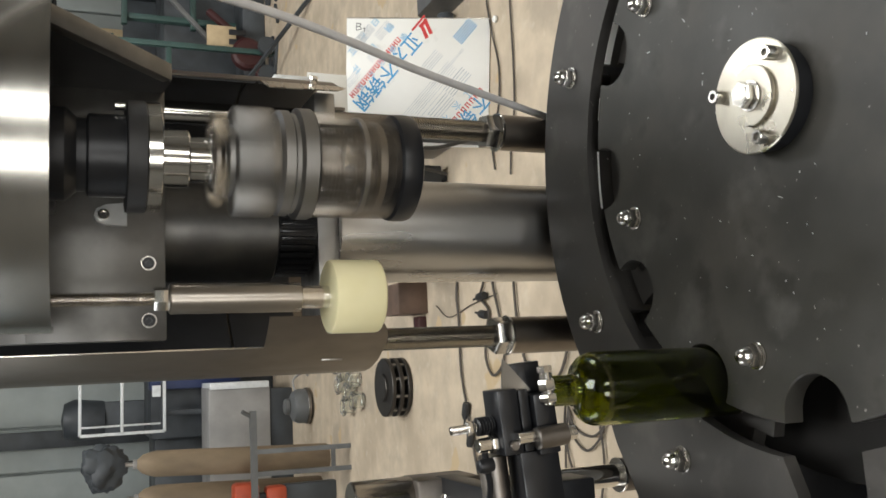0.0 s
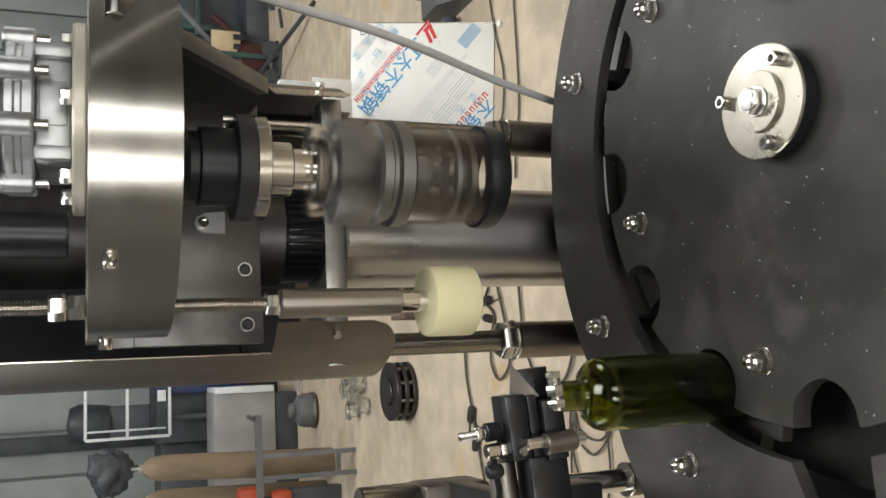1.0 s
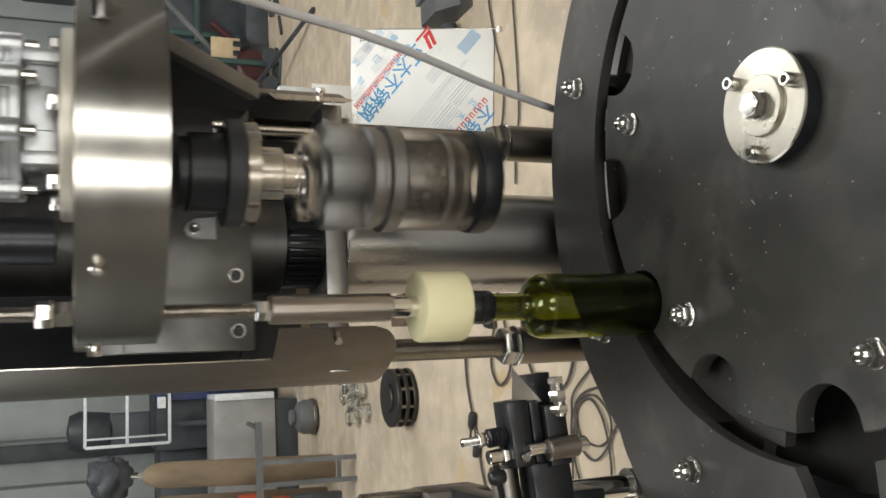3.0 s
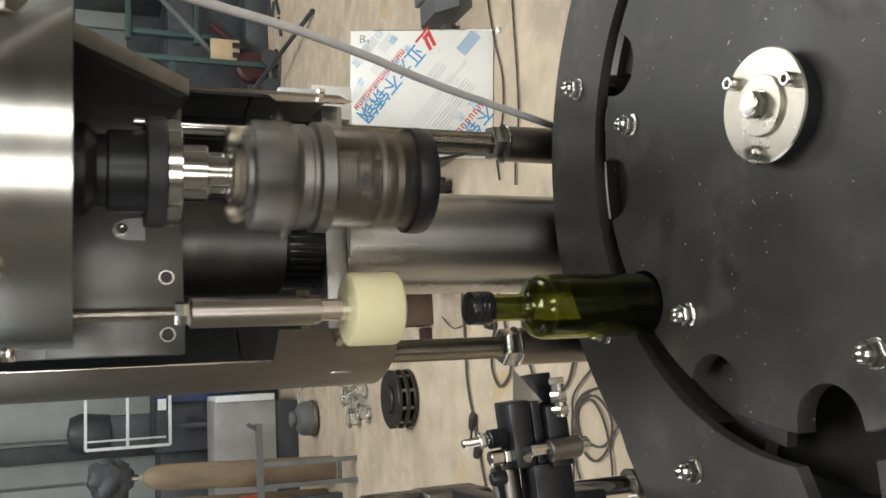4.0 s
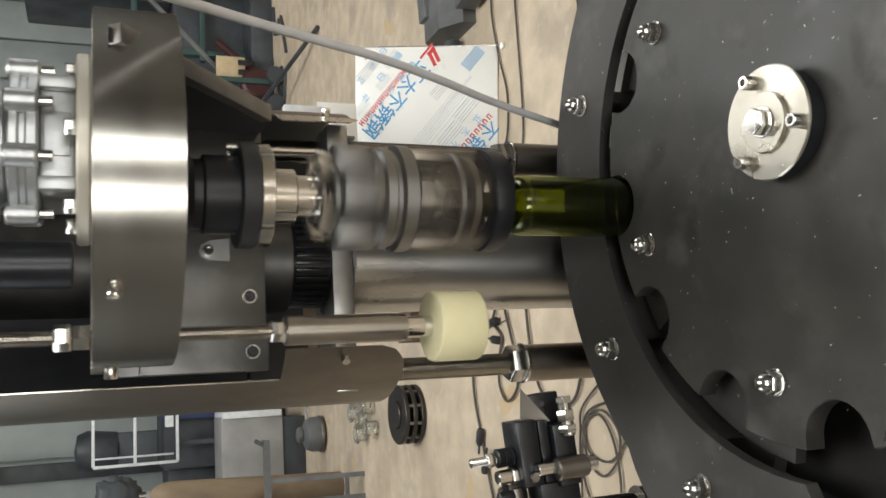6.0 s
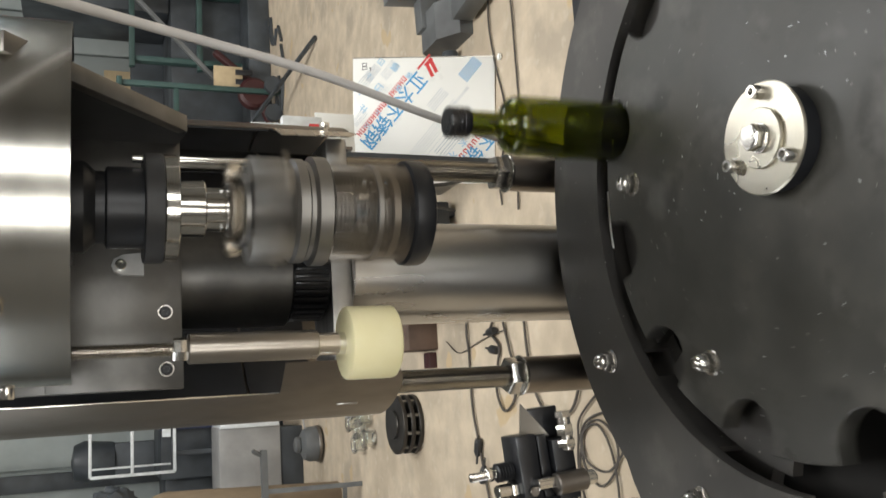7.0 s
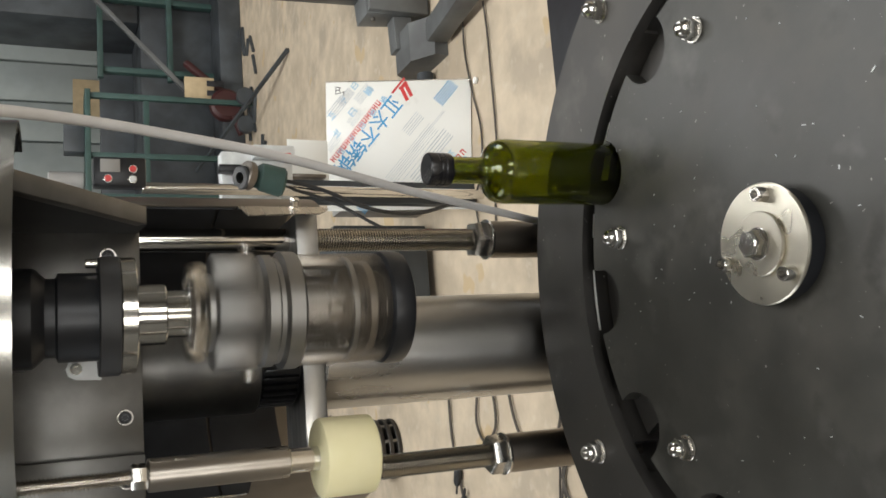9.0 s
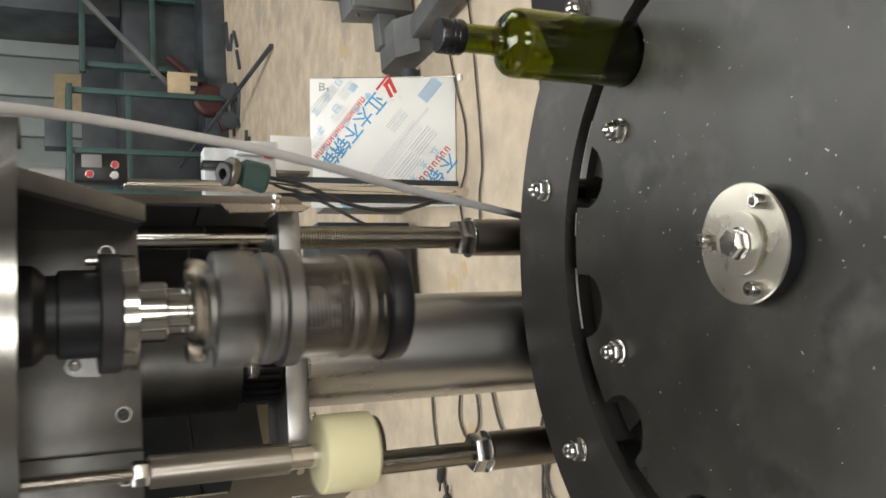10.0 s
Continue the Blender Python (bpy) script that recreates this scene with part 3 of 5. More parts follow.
def carriage():
    c = thing("capping_carriage", "stainless capping carriage with drum cover, motor, chuck and roller", "capping head")
    d = pose(-0.006, 0.290, 0)
    part("drum_cover", shell(0.166, 0.002, -196, 16, 0.575, 0.644, 96), STEEL_DRUM, c, "curved brushed stainless drum cover", at=d)
    # added black sheet, the dark hollow under the drum
    part("drum_shade", shell(0.1635, 0.0015, -194, 14, 0.578, 0.632, 72), SHADE_BLACK, c, at=d)
    part("top_plate", slab([(-0.172, 0.43), (-0.172, 0.29)] + [(-0.006 + 0.160 * math.cos(radians(a)), 0.29 + 0.160 * math.sin(radians(a))) for a in range(180, 361, 6)]
                           + [(0.155, 0.43)], 0.633, 0.645), STEEL_BRUSH, c, "flat steel top plate")
    for a, z in ((-131, 0.628), (-184, 0.628), (8, 0.628)):
        aa = radians(a)
        socket_screw(c, Matrix.Translation((-0.006 + 0.166 * math.cos(aa), 0.29 + 0.166 * math.sin(aa), z)) @ Matrix.Rotation(aa, 4, "Z") @ Matrix.Rotation(radians(90), 4, "Y"), 0.006, 0.010)
    # upright bearing plate and gusset, shade put into their dark colours
    part("bearing_plate", box(-0.178, 0.092, 0.376, 0.392, 0.470, 0.633, 0.001), STEEL_SHADED, c, "milled bearing plate, darkened for the drum's shade")
    part("front_block", box(-0.178, -0.134, 0.366, 0.3755, 0.470, 0.60, 0.001), STEEL_SHADED, c)
    g = slab([(0.376, 0.472), (0.336, 0.467), (0.330, 0.476), (0.145, 0.633), (0.376, 0.633)], 0.0, 0.013, m=Matrix(((0, 0, 1, 0.083), (1, 0, 0, 0), (0, 1, 0, 0), (0, 0, 0, 1))))
    part("gusset", g, SHADE_BLACK, c, "triangular gusset, blacked for its shadowed face")
    e = bar((0.0905, 0.3305, 0.4715), (0.0905, 0.146, 0.628), 0.0175, 0.012, bev=0.0008)
    part("gusset_edge", e, STEEL_PLATE, c, "steel front edge, left lighter than the shadowed face")
    for x, z in ((-0.0985, 0.487), (-0.158, 0.487), (0.06, 0.5)):
        y = 0.3658 if x < -0.13 else 0.3758
        n = part("screw_recess", pipe(0.0076, 0.0064, 0, 0.0008, 24, 0.0002), STEEL_NUT, c, at=Matrix.Translation((x, y, z)) @ FRONT)
        part("socket_screw", lathe([(0, 0.0005), (0.0026, 0.0005), (0.0028, 0.0025), (0.0048, 0.0025), (0.0054, 0.002), (0.0054, 0)], 18), BLACK_OX, n)
    # spindle housing
    sp = pose(SPIN[0], SPIN[1], 0)
    part("spindle_housing", lathe([(0, 0.633), (0.043, 0.633), (0.043, 0.566), (0.041, 0.563), (0.034, 0.556), (0.034, 0.548), (0.0385, 0.546), (0.0385, 0.512), (0, 0.512)], 56), BLACK_OX, c, "black turned spindle housing", at=sp)
    part("housing_flange", cyl(0.0525, 0.4965, 0.514, 64, 0.001), BLACK_RUBBER, c, "black round flange", at=sp)
    part("bright_ring", cyl(0.0515, 0.4835, 0.4965, 64, 0.0008), STEEL_SHINE, c, "bright turned ring", at=sp)
    part("spindle", lathe([(0, 0.4835), (0.0275, 0.4835), (0.0275, 0.459), (0.0265, 0.4575), (0.0215, 0.4575), (0.0215, 0.437), (0, 0.437)], 48), STEEL_SHINE, c, "polished stepped spindle", at=sp)
    part("spindle_mount", box(-0.05, 0.03, 0.30, 0.377, 0.575, 0.63, 0.002), BLACK_OX, c)
    ear = slab([(-0.011, 0.0), (-0.010, 0.022), (-0.0065, 0.029), (0.0, 0.0315), (0.0065, 0.029), (0.011, 0.020), (0.013, 0.0)], 0, 0.006, m=Matrix.Translation((-0.050, 0.3755, 0.508)) @ FRONT)
    part("bearing_ear", ear, ALU, c, "pale cast bearing ear")
    socket_screw(c, Matrix.Translation((-0.050, 0.3692, 0.5305)) @ FRONT, 0.0055, 0.006)
    part("flange_bolt", cyl(0.004, 0.514, 0.524, 14, 0.0005), ZINC, c, at=sp @ pose(0.045, -0.012, 0))
    # roller
    ra = pose(ROLL[0], ROLL[1], 0)
    part("threaded_rod", thread(0.0070, 0.487, 0.74, 0.0030, 24, 0.0021), STEEL_THREAD, c, "thin threaded rod", at=ra)
    part("jam_nut", hexnut(0.0185, 0.4795, 0.4925), ZINC, c, at=ra @ pose(0, 0, 0, 0, 0, 12))
    part("jam_nut", hexnut(0.0205, 0.6455, 0.660), ZINC, c, at=ra @ pose(0, 0, 0, 0, 0, 22))
    part("jam_nut", hexnut(0.0205, 0.661, 0.675), ZINC, c, at=ra @ pose(0, 0, 0, 0, 0, 5))
    part("plunger_sleeve", cyl(0.0138, 0.362, 0.4795, 44, 0.0012), STEEL_SLEEVE, c, "brushed steel plunger sleeve", at=ra)
    pl = part("plunger", cyl(0.0107, 0.334, 0.385, 36, 0.0006), STEEL_SHINE, c, "bright sliding plunger", at=ra)
    part("presser", lathe([(0.0107, 0.336), (0.0315, 0.336), (0.034, 0.3348), (0.035, 0.332), (0.035, 0.2905), (0.0343, 0.288), (0.032, 0.2865), (0, 0.2865)], 64), NYLON, pl, "cream nylon presser")
    global PLUNGER
    PLUNGER = pl
    part("rod_carrier", box(-0.1575, -0.12, 0.229, 0.377, 0.605, 0.632, 0.0015), STEEL_DARK, c)
    # gear motor
    mo = pose(0.034, 0.30, 0)
    part("motor_flange", cyl(0.090, 0.6455, 0.6575, 72, 0.002), CREAM_FLANGE, c, "cream round motor flange", at=mo)
    gb = box(-0.052, 0.052, -0.052, 0.052, 0.6575, 0.688, 0.004)
    box(-0.02, 0.02, -0.0545, -0.051, 0.662, 0.684, 0.001, gb)
    for s in (-1, 1):
        part("gearbox_rib", box(s * 0.046 - 0.006, s * 0.046 + 0.006, -0.062, -0.05, 0.6575, 0.688, 0.002), ALU, c, at=mo)
    part("gearbox", gb, ALU, c, "cast aluminium gearbox neck", at=mo)
    ring = lathe([(0, 0.688), (0.068, 0.688), (0.0695, 0.69), (0.0695, 0.697), (0.066, 0.699), (0.066, 0.703), (0.069, 0.705), (0.069, 0.711), (0.067, 0.713), (0, 0.713)], 56)
    for a in (20, 70, 140, 200, 250, 290, 340):
        part("shield_lug", cyl(0.0105, 0.6885, 0.716, 16, 0.002), ALU, c, at=mo @ pose(0.071 * math.cos(radians(a)), 0.071 * math.sin(radians(a)), 0))
    part("end_shield", ring, ALU, c, "ribbed aluminium end shield", at=mo)
    body = cyl(0.054, 0.713, 0.93, 40, 0.004)
    for k in range(36):
        box(-0.0012, 0.0012, 0.052, 0.0695, 0.724, 0.915, 0, body, Matrix.Rotation(radians(10 * k), 4, "Z"))
    part("motor_body", body, ALU, c, "finned aluminium motor body", at=mo)
    tb = box(-0.004, 0.092, -0.108, -0.05, 0.727, 0.84, 0.006)
    cyl(0.012, 0, 0.006, 24, 0.001, tb, Matrix.Translation((-0.018, -0.066, 0.735)) @ FRONT)
    t = part("terminal_box", tb, ALU, c, "grey terminal box with a label", at=mo)
    part("label_plate", box(0.006, 0.082, -0.1092, -0.1082, 0.733, 0.83, 0), FILM_WHITE, t, "white type plate with blue bars")
    for z0, z1 in ((0.76, 0.772), (0.778, 0.79), (0.796, 0.802)):
        part("label_bar", box(0.012, 0.076, -0.1098, -0.1093, z0, z1, 0), INK_BLUE, t)
    part("label_mark", pipe(0.0085, 0.0068, 0, 0.0006, 24, 0.0001, m=Matrix.Translation((0.055, -0.1092, 0.745)) @ FRONT), INK_BLUE, t)
    for a in (35, 105, 150, 215, 270, 325):
        aa = radians(a)
        part("motor_bolt", hexnut(0.013, 0.6575, 0.6675), ZINC, c, at=mo @ pose(0.076 * math.cos(aa), 0.076 * math.sin(aa), 0))
    for a in (20, 200, 250, 290, 340):
        aa = radians(a)
        part("shield_bolt", cyl(0.0055, 0.676, 0.688, 14, 0.0008), ZINC, c, at=mo @ pose(0.071 * math.cos(aa), 0.071 * math.sin(aa), 0))
    part("side_boss", cyl(0.022, 0.66, 0.80, 32, 0.002), BLACK_OX, c, "black vertical lifting bush", at=pose(-0.075, 0.30, 0))
    return c


CARRIAGE = carriage()


def chuck():
    """The spinning roll-on chuck, about its own axis."""
    core = lathe([(0, 0.438), (0.024, 0.438), (0.027, 0.434), (0.027, 0.43), (0.020, 0.425), (0.020, 0.312), (0.016, 0.308), (0, 0.308)], 40)
    ch = part("capping_chuck", core, STEEL_DARK, CARRIAGE, "spinning roll-on capping chuck", at=pose(SPIN[0], SPIN[1], 0))
    part("top_disc", cyl(0.036, 0.416, 0.424, 48, 0.0015), CHUCK_STEEL, ch)
    part("collar", lathe([(0.026, 0.377), (0.049, 0.377), (0.0525, 0.373), (0.0525, 0.364), (0.050, 0.362), (0.050, 0.358), (0.0555, 0.355), (0.0555, 0.342), (0.054, 0.340), (0.026, 0.340)], 56), CHUCK_STEEL, ch, "grooved steel collar")
    part("bright_band", pipe(0.0500, 0.046, 0.289, 0.295, 48), CHUCK_STEEL, ch)
    part("bronze_band", pipe(0.0460, 0.036, 0.270, 0.278, 48), STEEL_BRONZE, ch)
    part("bottom_ring", lathe([(0.036, 0.258), (0.0515, 0.258), (0.0548, 0.2555), (0.0555, 0.251), (0.0555, 0.240), (0.054, 0.236), (0.050, 0.234), (0.034, 0.234)], 64, True), BLACK_OX, ch, "black rubber bottom ring")
    for k in range(4):
        m = Matrix.Rotation(radians(90 * k), 4, "Z")
        mh = m @ Matrix.Rotation(radians(45), 4, "Z")
        part("upper_arm", box(-0.019, 0.019, 0.022, 0.0525, 0.377, 0.418, 0.003), CHUCK_STEEL, ch, at=m)
        part("lower_arm", box(-0.009, 0.009, 0.040, 0.0530, 0.258, 0.340, 0.002), STEEL_BRONZE, ch, at=m)
        kn = lathe([(0, 0), (0.0095, 0), (0.0108, 0.003), (0.0108, 0.0135), (0.0085, 0.016), (0, 0.016)], 20, m=pose(0, 0.037, 0.424))
        part("adjusting_knob", kn, ZINC, ch, at=mh)
        part("spring", thread(0.006, 0.296, 0.340, 0.004, 14, 0.0018, m=pose(0, 0.036, 0)), STEEL_DARK, ch, at=mh)
        part("roller_arm", box(-0.006, 0.006, 0.020, 0.046, 0.278, 0.289, 0.001), STEEL_BRONZE, ch, at=mh)
        part("hanger", box(-0.003, 0.003, 0.044, 0.049, 0.258, 0.340, 0.0008), CHUCK_STEEL, ch, at=m @ Matrix.Rotation(radians(32), 4, "Z"))
    part("side_bolt", cyl(0.005, 0.049, 0.066, 14, 0.0006, m=pose(0, 0, 0.385, 90, 0, 0)), ZINC, ch)
    part("side_bolt", cyl(0.005, 0.049, 0.064, 14, 0.0006, m=pose(0, 0, 0.385, 90, 0, 180)), ZINC, ch)
    return ch


CHUCK = chuck()


# ---- cap feed fixture on its post ----
def cap_feed():
    f = thing("cap_feed_fixture", "black cap feed clamp with bright adjusting screws on a post", "clamp fixture")
    Y = 0.048
    part("rear_plate", box(-0.286, -0.236, Y, Y + 0.028, 0.234, 0.251, 0.0012), BLACK_OX, f)
    part("middle_plate", box(-0.286, -0.238, Y + 0.004, Y + 0.030, 0.2225, 0.231, 0.001), BLACK_OX, f)
    part("front_plate", box(-0.290, -0.243, Y - 0.002, Y + 0.030, 0.203, 0.2215, 0.0012), BLACK_OX, f)
    part("lever", box(-0.243, -0.218, Y + 0.014, Y + 0.030, 0.204, 0.230, 0.001), BLACK_OX, f)
    part("boss", cyl(0.0085, 0.200, 0.2265, 28, 0.001), STEEL_DARK, f, "dull steel barrel", at=pose(-0.276, Y - 0.007, 0))
    # two screws side by side along x
    sx = Matrix.Rotation(radians(90), 4, "Y")
    sc = hexnut(0.0125, 0.012, 0.0205)
    cyl(0.0055, 0.0, 0.03, 16, 0.001, sc)
    hexnut(0.0115, 0.026, 0.031, sc)
    part("adjusting_screw", sc, ZINC, f, "bright adjusting screw", at=Matrix.Translation((-0.253, Y - 0.004, 0.2095)) @ sx)
    part("adjusting_screw", hexnut(0.013, 0, 0.006), ZINC, f, at=Matrix.Translation((-0.250, Y - 0.004, 0.2095)) @ sx)
    bolt = thread(0.0036, 0.0, 0.037, 0.0014, 14, 0.0006)
    hexnut(0.0095, 0.017, 0.023, bolt)
    part("spring_bolt", bolt, ZINC, f, "upright bright bolt with a spring", at=pose(-0.262, Y + 0.015, 0.251))
    part("spring", thread(0.0075, 0.0, 0.015, 0.0024, 16, 0.0016), BLACK_OX, f, at=pose(-0.262, Y + 0.015, 0.2515))
    b2 = hexnut(0.013, 0.0, 0.006)
    cyl(0.0055, 0.006, 0.017, 14, 0.0006, b2)
    part("head_bolt", b2, ZINC, f, at=pose(-0.276, Y + 0.012, 0.2512))
    part("front_bolt", cyl(0.006, -0.003, 0.006, 16, 0.001), ZINC, f, at=Matrix.Translation((-0.276, Y - 0.006, 0.194)))
    part("pin", cyl(0.0048, 0.2265, 0.241, 16, 0.0004), ZINC, f, at=pose(-0.274, Y - 0.004, 0))
    part("side_screw", cyl(0.004, 0, 0.003, 16), STEEL_DARK, f, at=Matrix.Translation((-0.279, Y, 0.2425)) @ FRONT)
    tri = slab([(-0.240, 0.243), (-0.240, 0.217), (-0.212, 0.238)], 0, 0.002, m=Matrix.Translation((0, Y + 0.011, 0)) @ FRONT)
    part("pointer_blade", tri, STEEL_PLATE, f, "thin pointed steel blade")
    part("link_tube", cyl(0.0115, 0, 0.046, 28, 0.001), STEEL_DARK, f, at=Matrix.Translation((-0.333, Y + 0.03, 0.2485)) @ sx)
    part("lower_block", box(-0.335, -0.286, Y + 0.004, Y + 0.03, 0.202, 0.236, 0.0015), BLACK_OX, f)
    part("ball_link", lathe([(0, -0.008), (0.005, -0.006), (0.0065, 0), (0.005, 0.006), (0, 0.008)], 16), BLACK_OX, f, at=pose(-0.292, Y + 0.014, 0.262))
    part("link_wire", tube([(-0.282, Y + 0.013, 0.262), (-0.296, Y + 0.014, 0.261), (-0.312, Y + 0.018, 0.259), (-0.335, Y + 0.03, 0.262)], 0.0026, 8), BLACK_OX, f)
    part("carrier_arm", box(-0.362, -0.328, Y + 0.012, 0.292, 0.190, 0.214, 0.002), BLACK_OX, f, "black square carrier arm")
    P = pose(-0.348, 0.300, 0)
    part("post", cyl(0.0128, -0.02, 0.30, 32, 0.001), STEEL_SHINE, f, "bright round post", at=P)
    part("post_collar", cyl(0.0185, -0.152, -0.013, 36, 0.001), STEEL_DARK, f, at=P)
    part("arm_clamp", box(-0.384, -0.329, 0.272, 0.328, 0.170, 0.240, 0.004), STEEL_DARK, f, "dark split clamp block")
    part("arm_tube", lathe([(0.0128, 0.238), (0.0195, 0.238), (0.0205, 0.240), (0.0205, 0.300), (0.019, 0.302), (0, 0.302)], 40), STEEL_SLEEVE, f, "bright turned end sleeve", at=P)
    part("arm_plate", box(-0.405, -0.338, 0.236, 0.286, 0.058, 0.126, 0.003), BLACK_OX, f, "black bent support plate")
    for z in (0.206, 0.180):
        part("clamp_bolt", hexnut(0.019, 0.0, 0.008), ZINC, f, "hexagon clamp bolt", at=Matrix.Translation((-0.350, 0.272, z)) @ FRONT @ Matrix.Rotation(radians(40 * z * 50), 4, "Z"))
    hub = Vector((-0.285, Y, 0.235))
    for o in f.children:
        if not o.name.startswith(("post", "arm_", "clamp_bolt", "carrier_arm")):
            o.matrix_basis = Matrix.Translation(hub) @ Matrix.Rotation(radians(-5), 4, "Y") @ Matrix.Translation(-hub) @ o.matrix_basis
    part("collar_ring", pipe(0.0194, 0.012, -0.013, -0.0095, 36, 0.0006), ZINC, f, at=pose(-0.348, 0.300, 0))


cap_feed()


# ---- cables ----
def sensor_cable():
    e = Vector((0.120, 0.468, -0.03))
    pts = [(0.119, 0.476, -0.05), (0.120, 0.468, -0.03), (0.127, 0.432, 0.06), (0.133, 0.375, 0.18), (0.138, 0.318, 0.28), (0.144, 0.280, 0.365), (0.147, 0.25, 0.445), (0.145, 0.215, 0.512), (0.133, 0.16, 0.572), (0.110, 0.08, 0.632), (0.082, -0.02, 0.69), (0.05, -0.12, 0.75)]
    bm = tube([Vector(p) - e for p in pts], 0.0048, 12)
    c = tagged(part("sensor_cable", bm, CABLE_GREY), "pale grey cable hanging from the carriage", "cable")
    c.matrix_basis = Matrix.Translation(e)
    return c, e


CABLE, CABLE_FOOT = sensor_cable()


def floor_cables():
    lines = (("floor_cable", 0.0034, [(1.14, 1.95), (1.01, 1.96), (0.86, 1.93), (0.72, 1.89), (0.59, 1.91), (0.51, 1.97), (0.40, 1.96)]),
             ("floor_cable", 0.0034, [(1.11, 1.80), (1.00, 1.79), (0.87, 1.79), (0.70, 1.79), (0.56, 1.80), (0.49, 1.83), (0.36, 1.85)]),
             ("floor_cable", 0.0045, [(0.10, 2.3), (0.02, 2.32), (-0.06, 2.31), (-0.24, 2.31), (-0.38, 2.27), (-0.45, 2.25), (-0.6, 2.2), (-0.8, 2.1)]),
             ("floor_cable", 0.0045, [(0.12, 2.1), (0.05, 2.09), (0.0, 2.12), (-0.05, 2.06), (-0.11, 2.08), (-0.2, 2.1), (-0.26, 2.05), (-0.22, 1.97), (-0.14, 1.96), (-0.05, 1.99), (0.04, 2.02), (0.10, 2.0)]),
             ("floor_cable", 0.0045, [(0.14, 1.86), (0.05, 1.87), (-0.1, 1.86), (-0.22, 1.82), (-0.28, 1.74), (-0.26, 1.62), (-0.16, 1.55)]),
             ("floor_cable", 0.0034, [(-0.20, 1.45), (-0.28, 1.58), (-0.34, 1.60), (-0.42, 1.61), (-0.52, 1.58), (-0.62, 1.5)]),
             ("floor_cable", 0.0034, [(-0.26, 1.36), (-0.28, 1.52), (-0.33, 1.585), (-0.42, 1.57), (-0.46, 1.50), (-0.41, 1.42), (-0.34, 1.41), (-0.29, 1.48), (-0.31, 1.56), (-0.40, 1.60), (-0.55, 1.62), (-0.7, 1.6)]),
             ("floor_cable", 0.0034, [(-0.30, 1.30), (-0.36, 1.37), (-0.42, 1.46), (-0.40, 1.56), (-0.33, 1.58), (-0.30, 1.5), (-0.36, 1.44), (-0.48, 1.42), (-0.6, 1.45)]),
             ("thin_wire", 0.002, [(0.0, 2.52), (-0.05, 2.4), (-0.02, 2.2), (0.0, 2.0)]))
    for nm, rad, pts in lines:
        bm = tube([(x, y, ZF + 0.0045 + rad) for x, y in pts], rad, 8)
        tagged(part(nm, bm, CABLE_DUST), "thin dusty black cable lying on the concrete floor", "cable", "floor cables")


floor_cables()


def cable_plug(x, y, turn, label):
    p = thing("cable_plug", label, "plug", pose(x, y, ZF + 0.016, 0, 0, turn), "cable plugs")
    part("plug_body", lathe([(0, -0.03), (0.011, -0.03), (0.014, -0.02), (0.014, 0.015), (0.008, 0.03), (0, 0.03)], 20, m=Matrix.Rotation(radians(90), 4, "Y")), CABLE_BLACK, p)
    part("cable_end", cyl(0.004, 0.028, 0.06, 12, 0.0005, m=Matrix.Rotation(radians(90), 4, "Y")), CABLE_BLACK, p)


cable_plug(-0.38, 2.27, 160, "black cable plug on the floor")
cable_plug(-0.47, 2.24, -20, "black cable socket on the floor")
cable_plug(-0.06, 2.09, 80, "black cable plug on the floor")
cable_plug(0.0, 2.10, 95, "black cable plug on the floor")


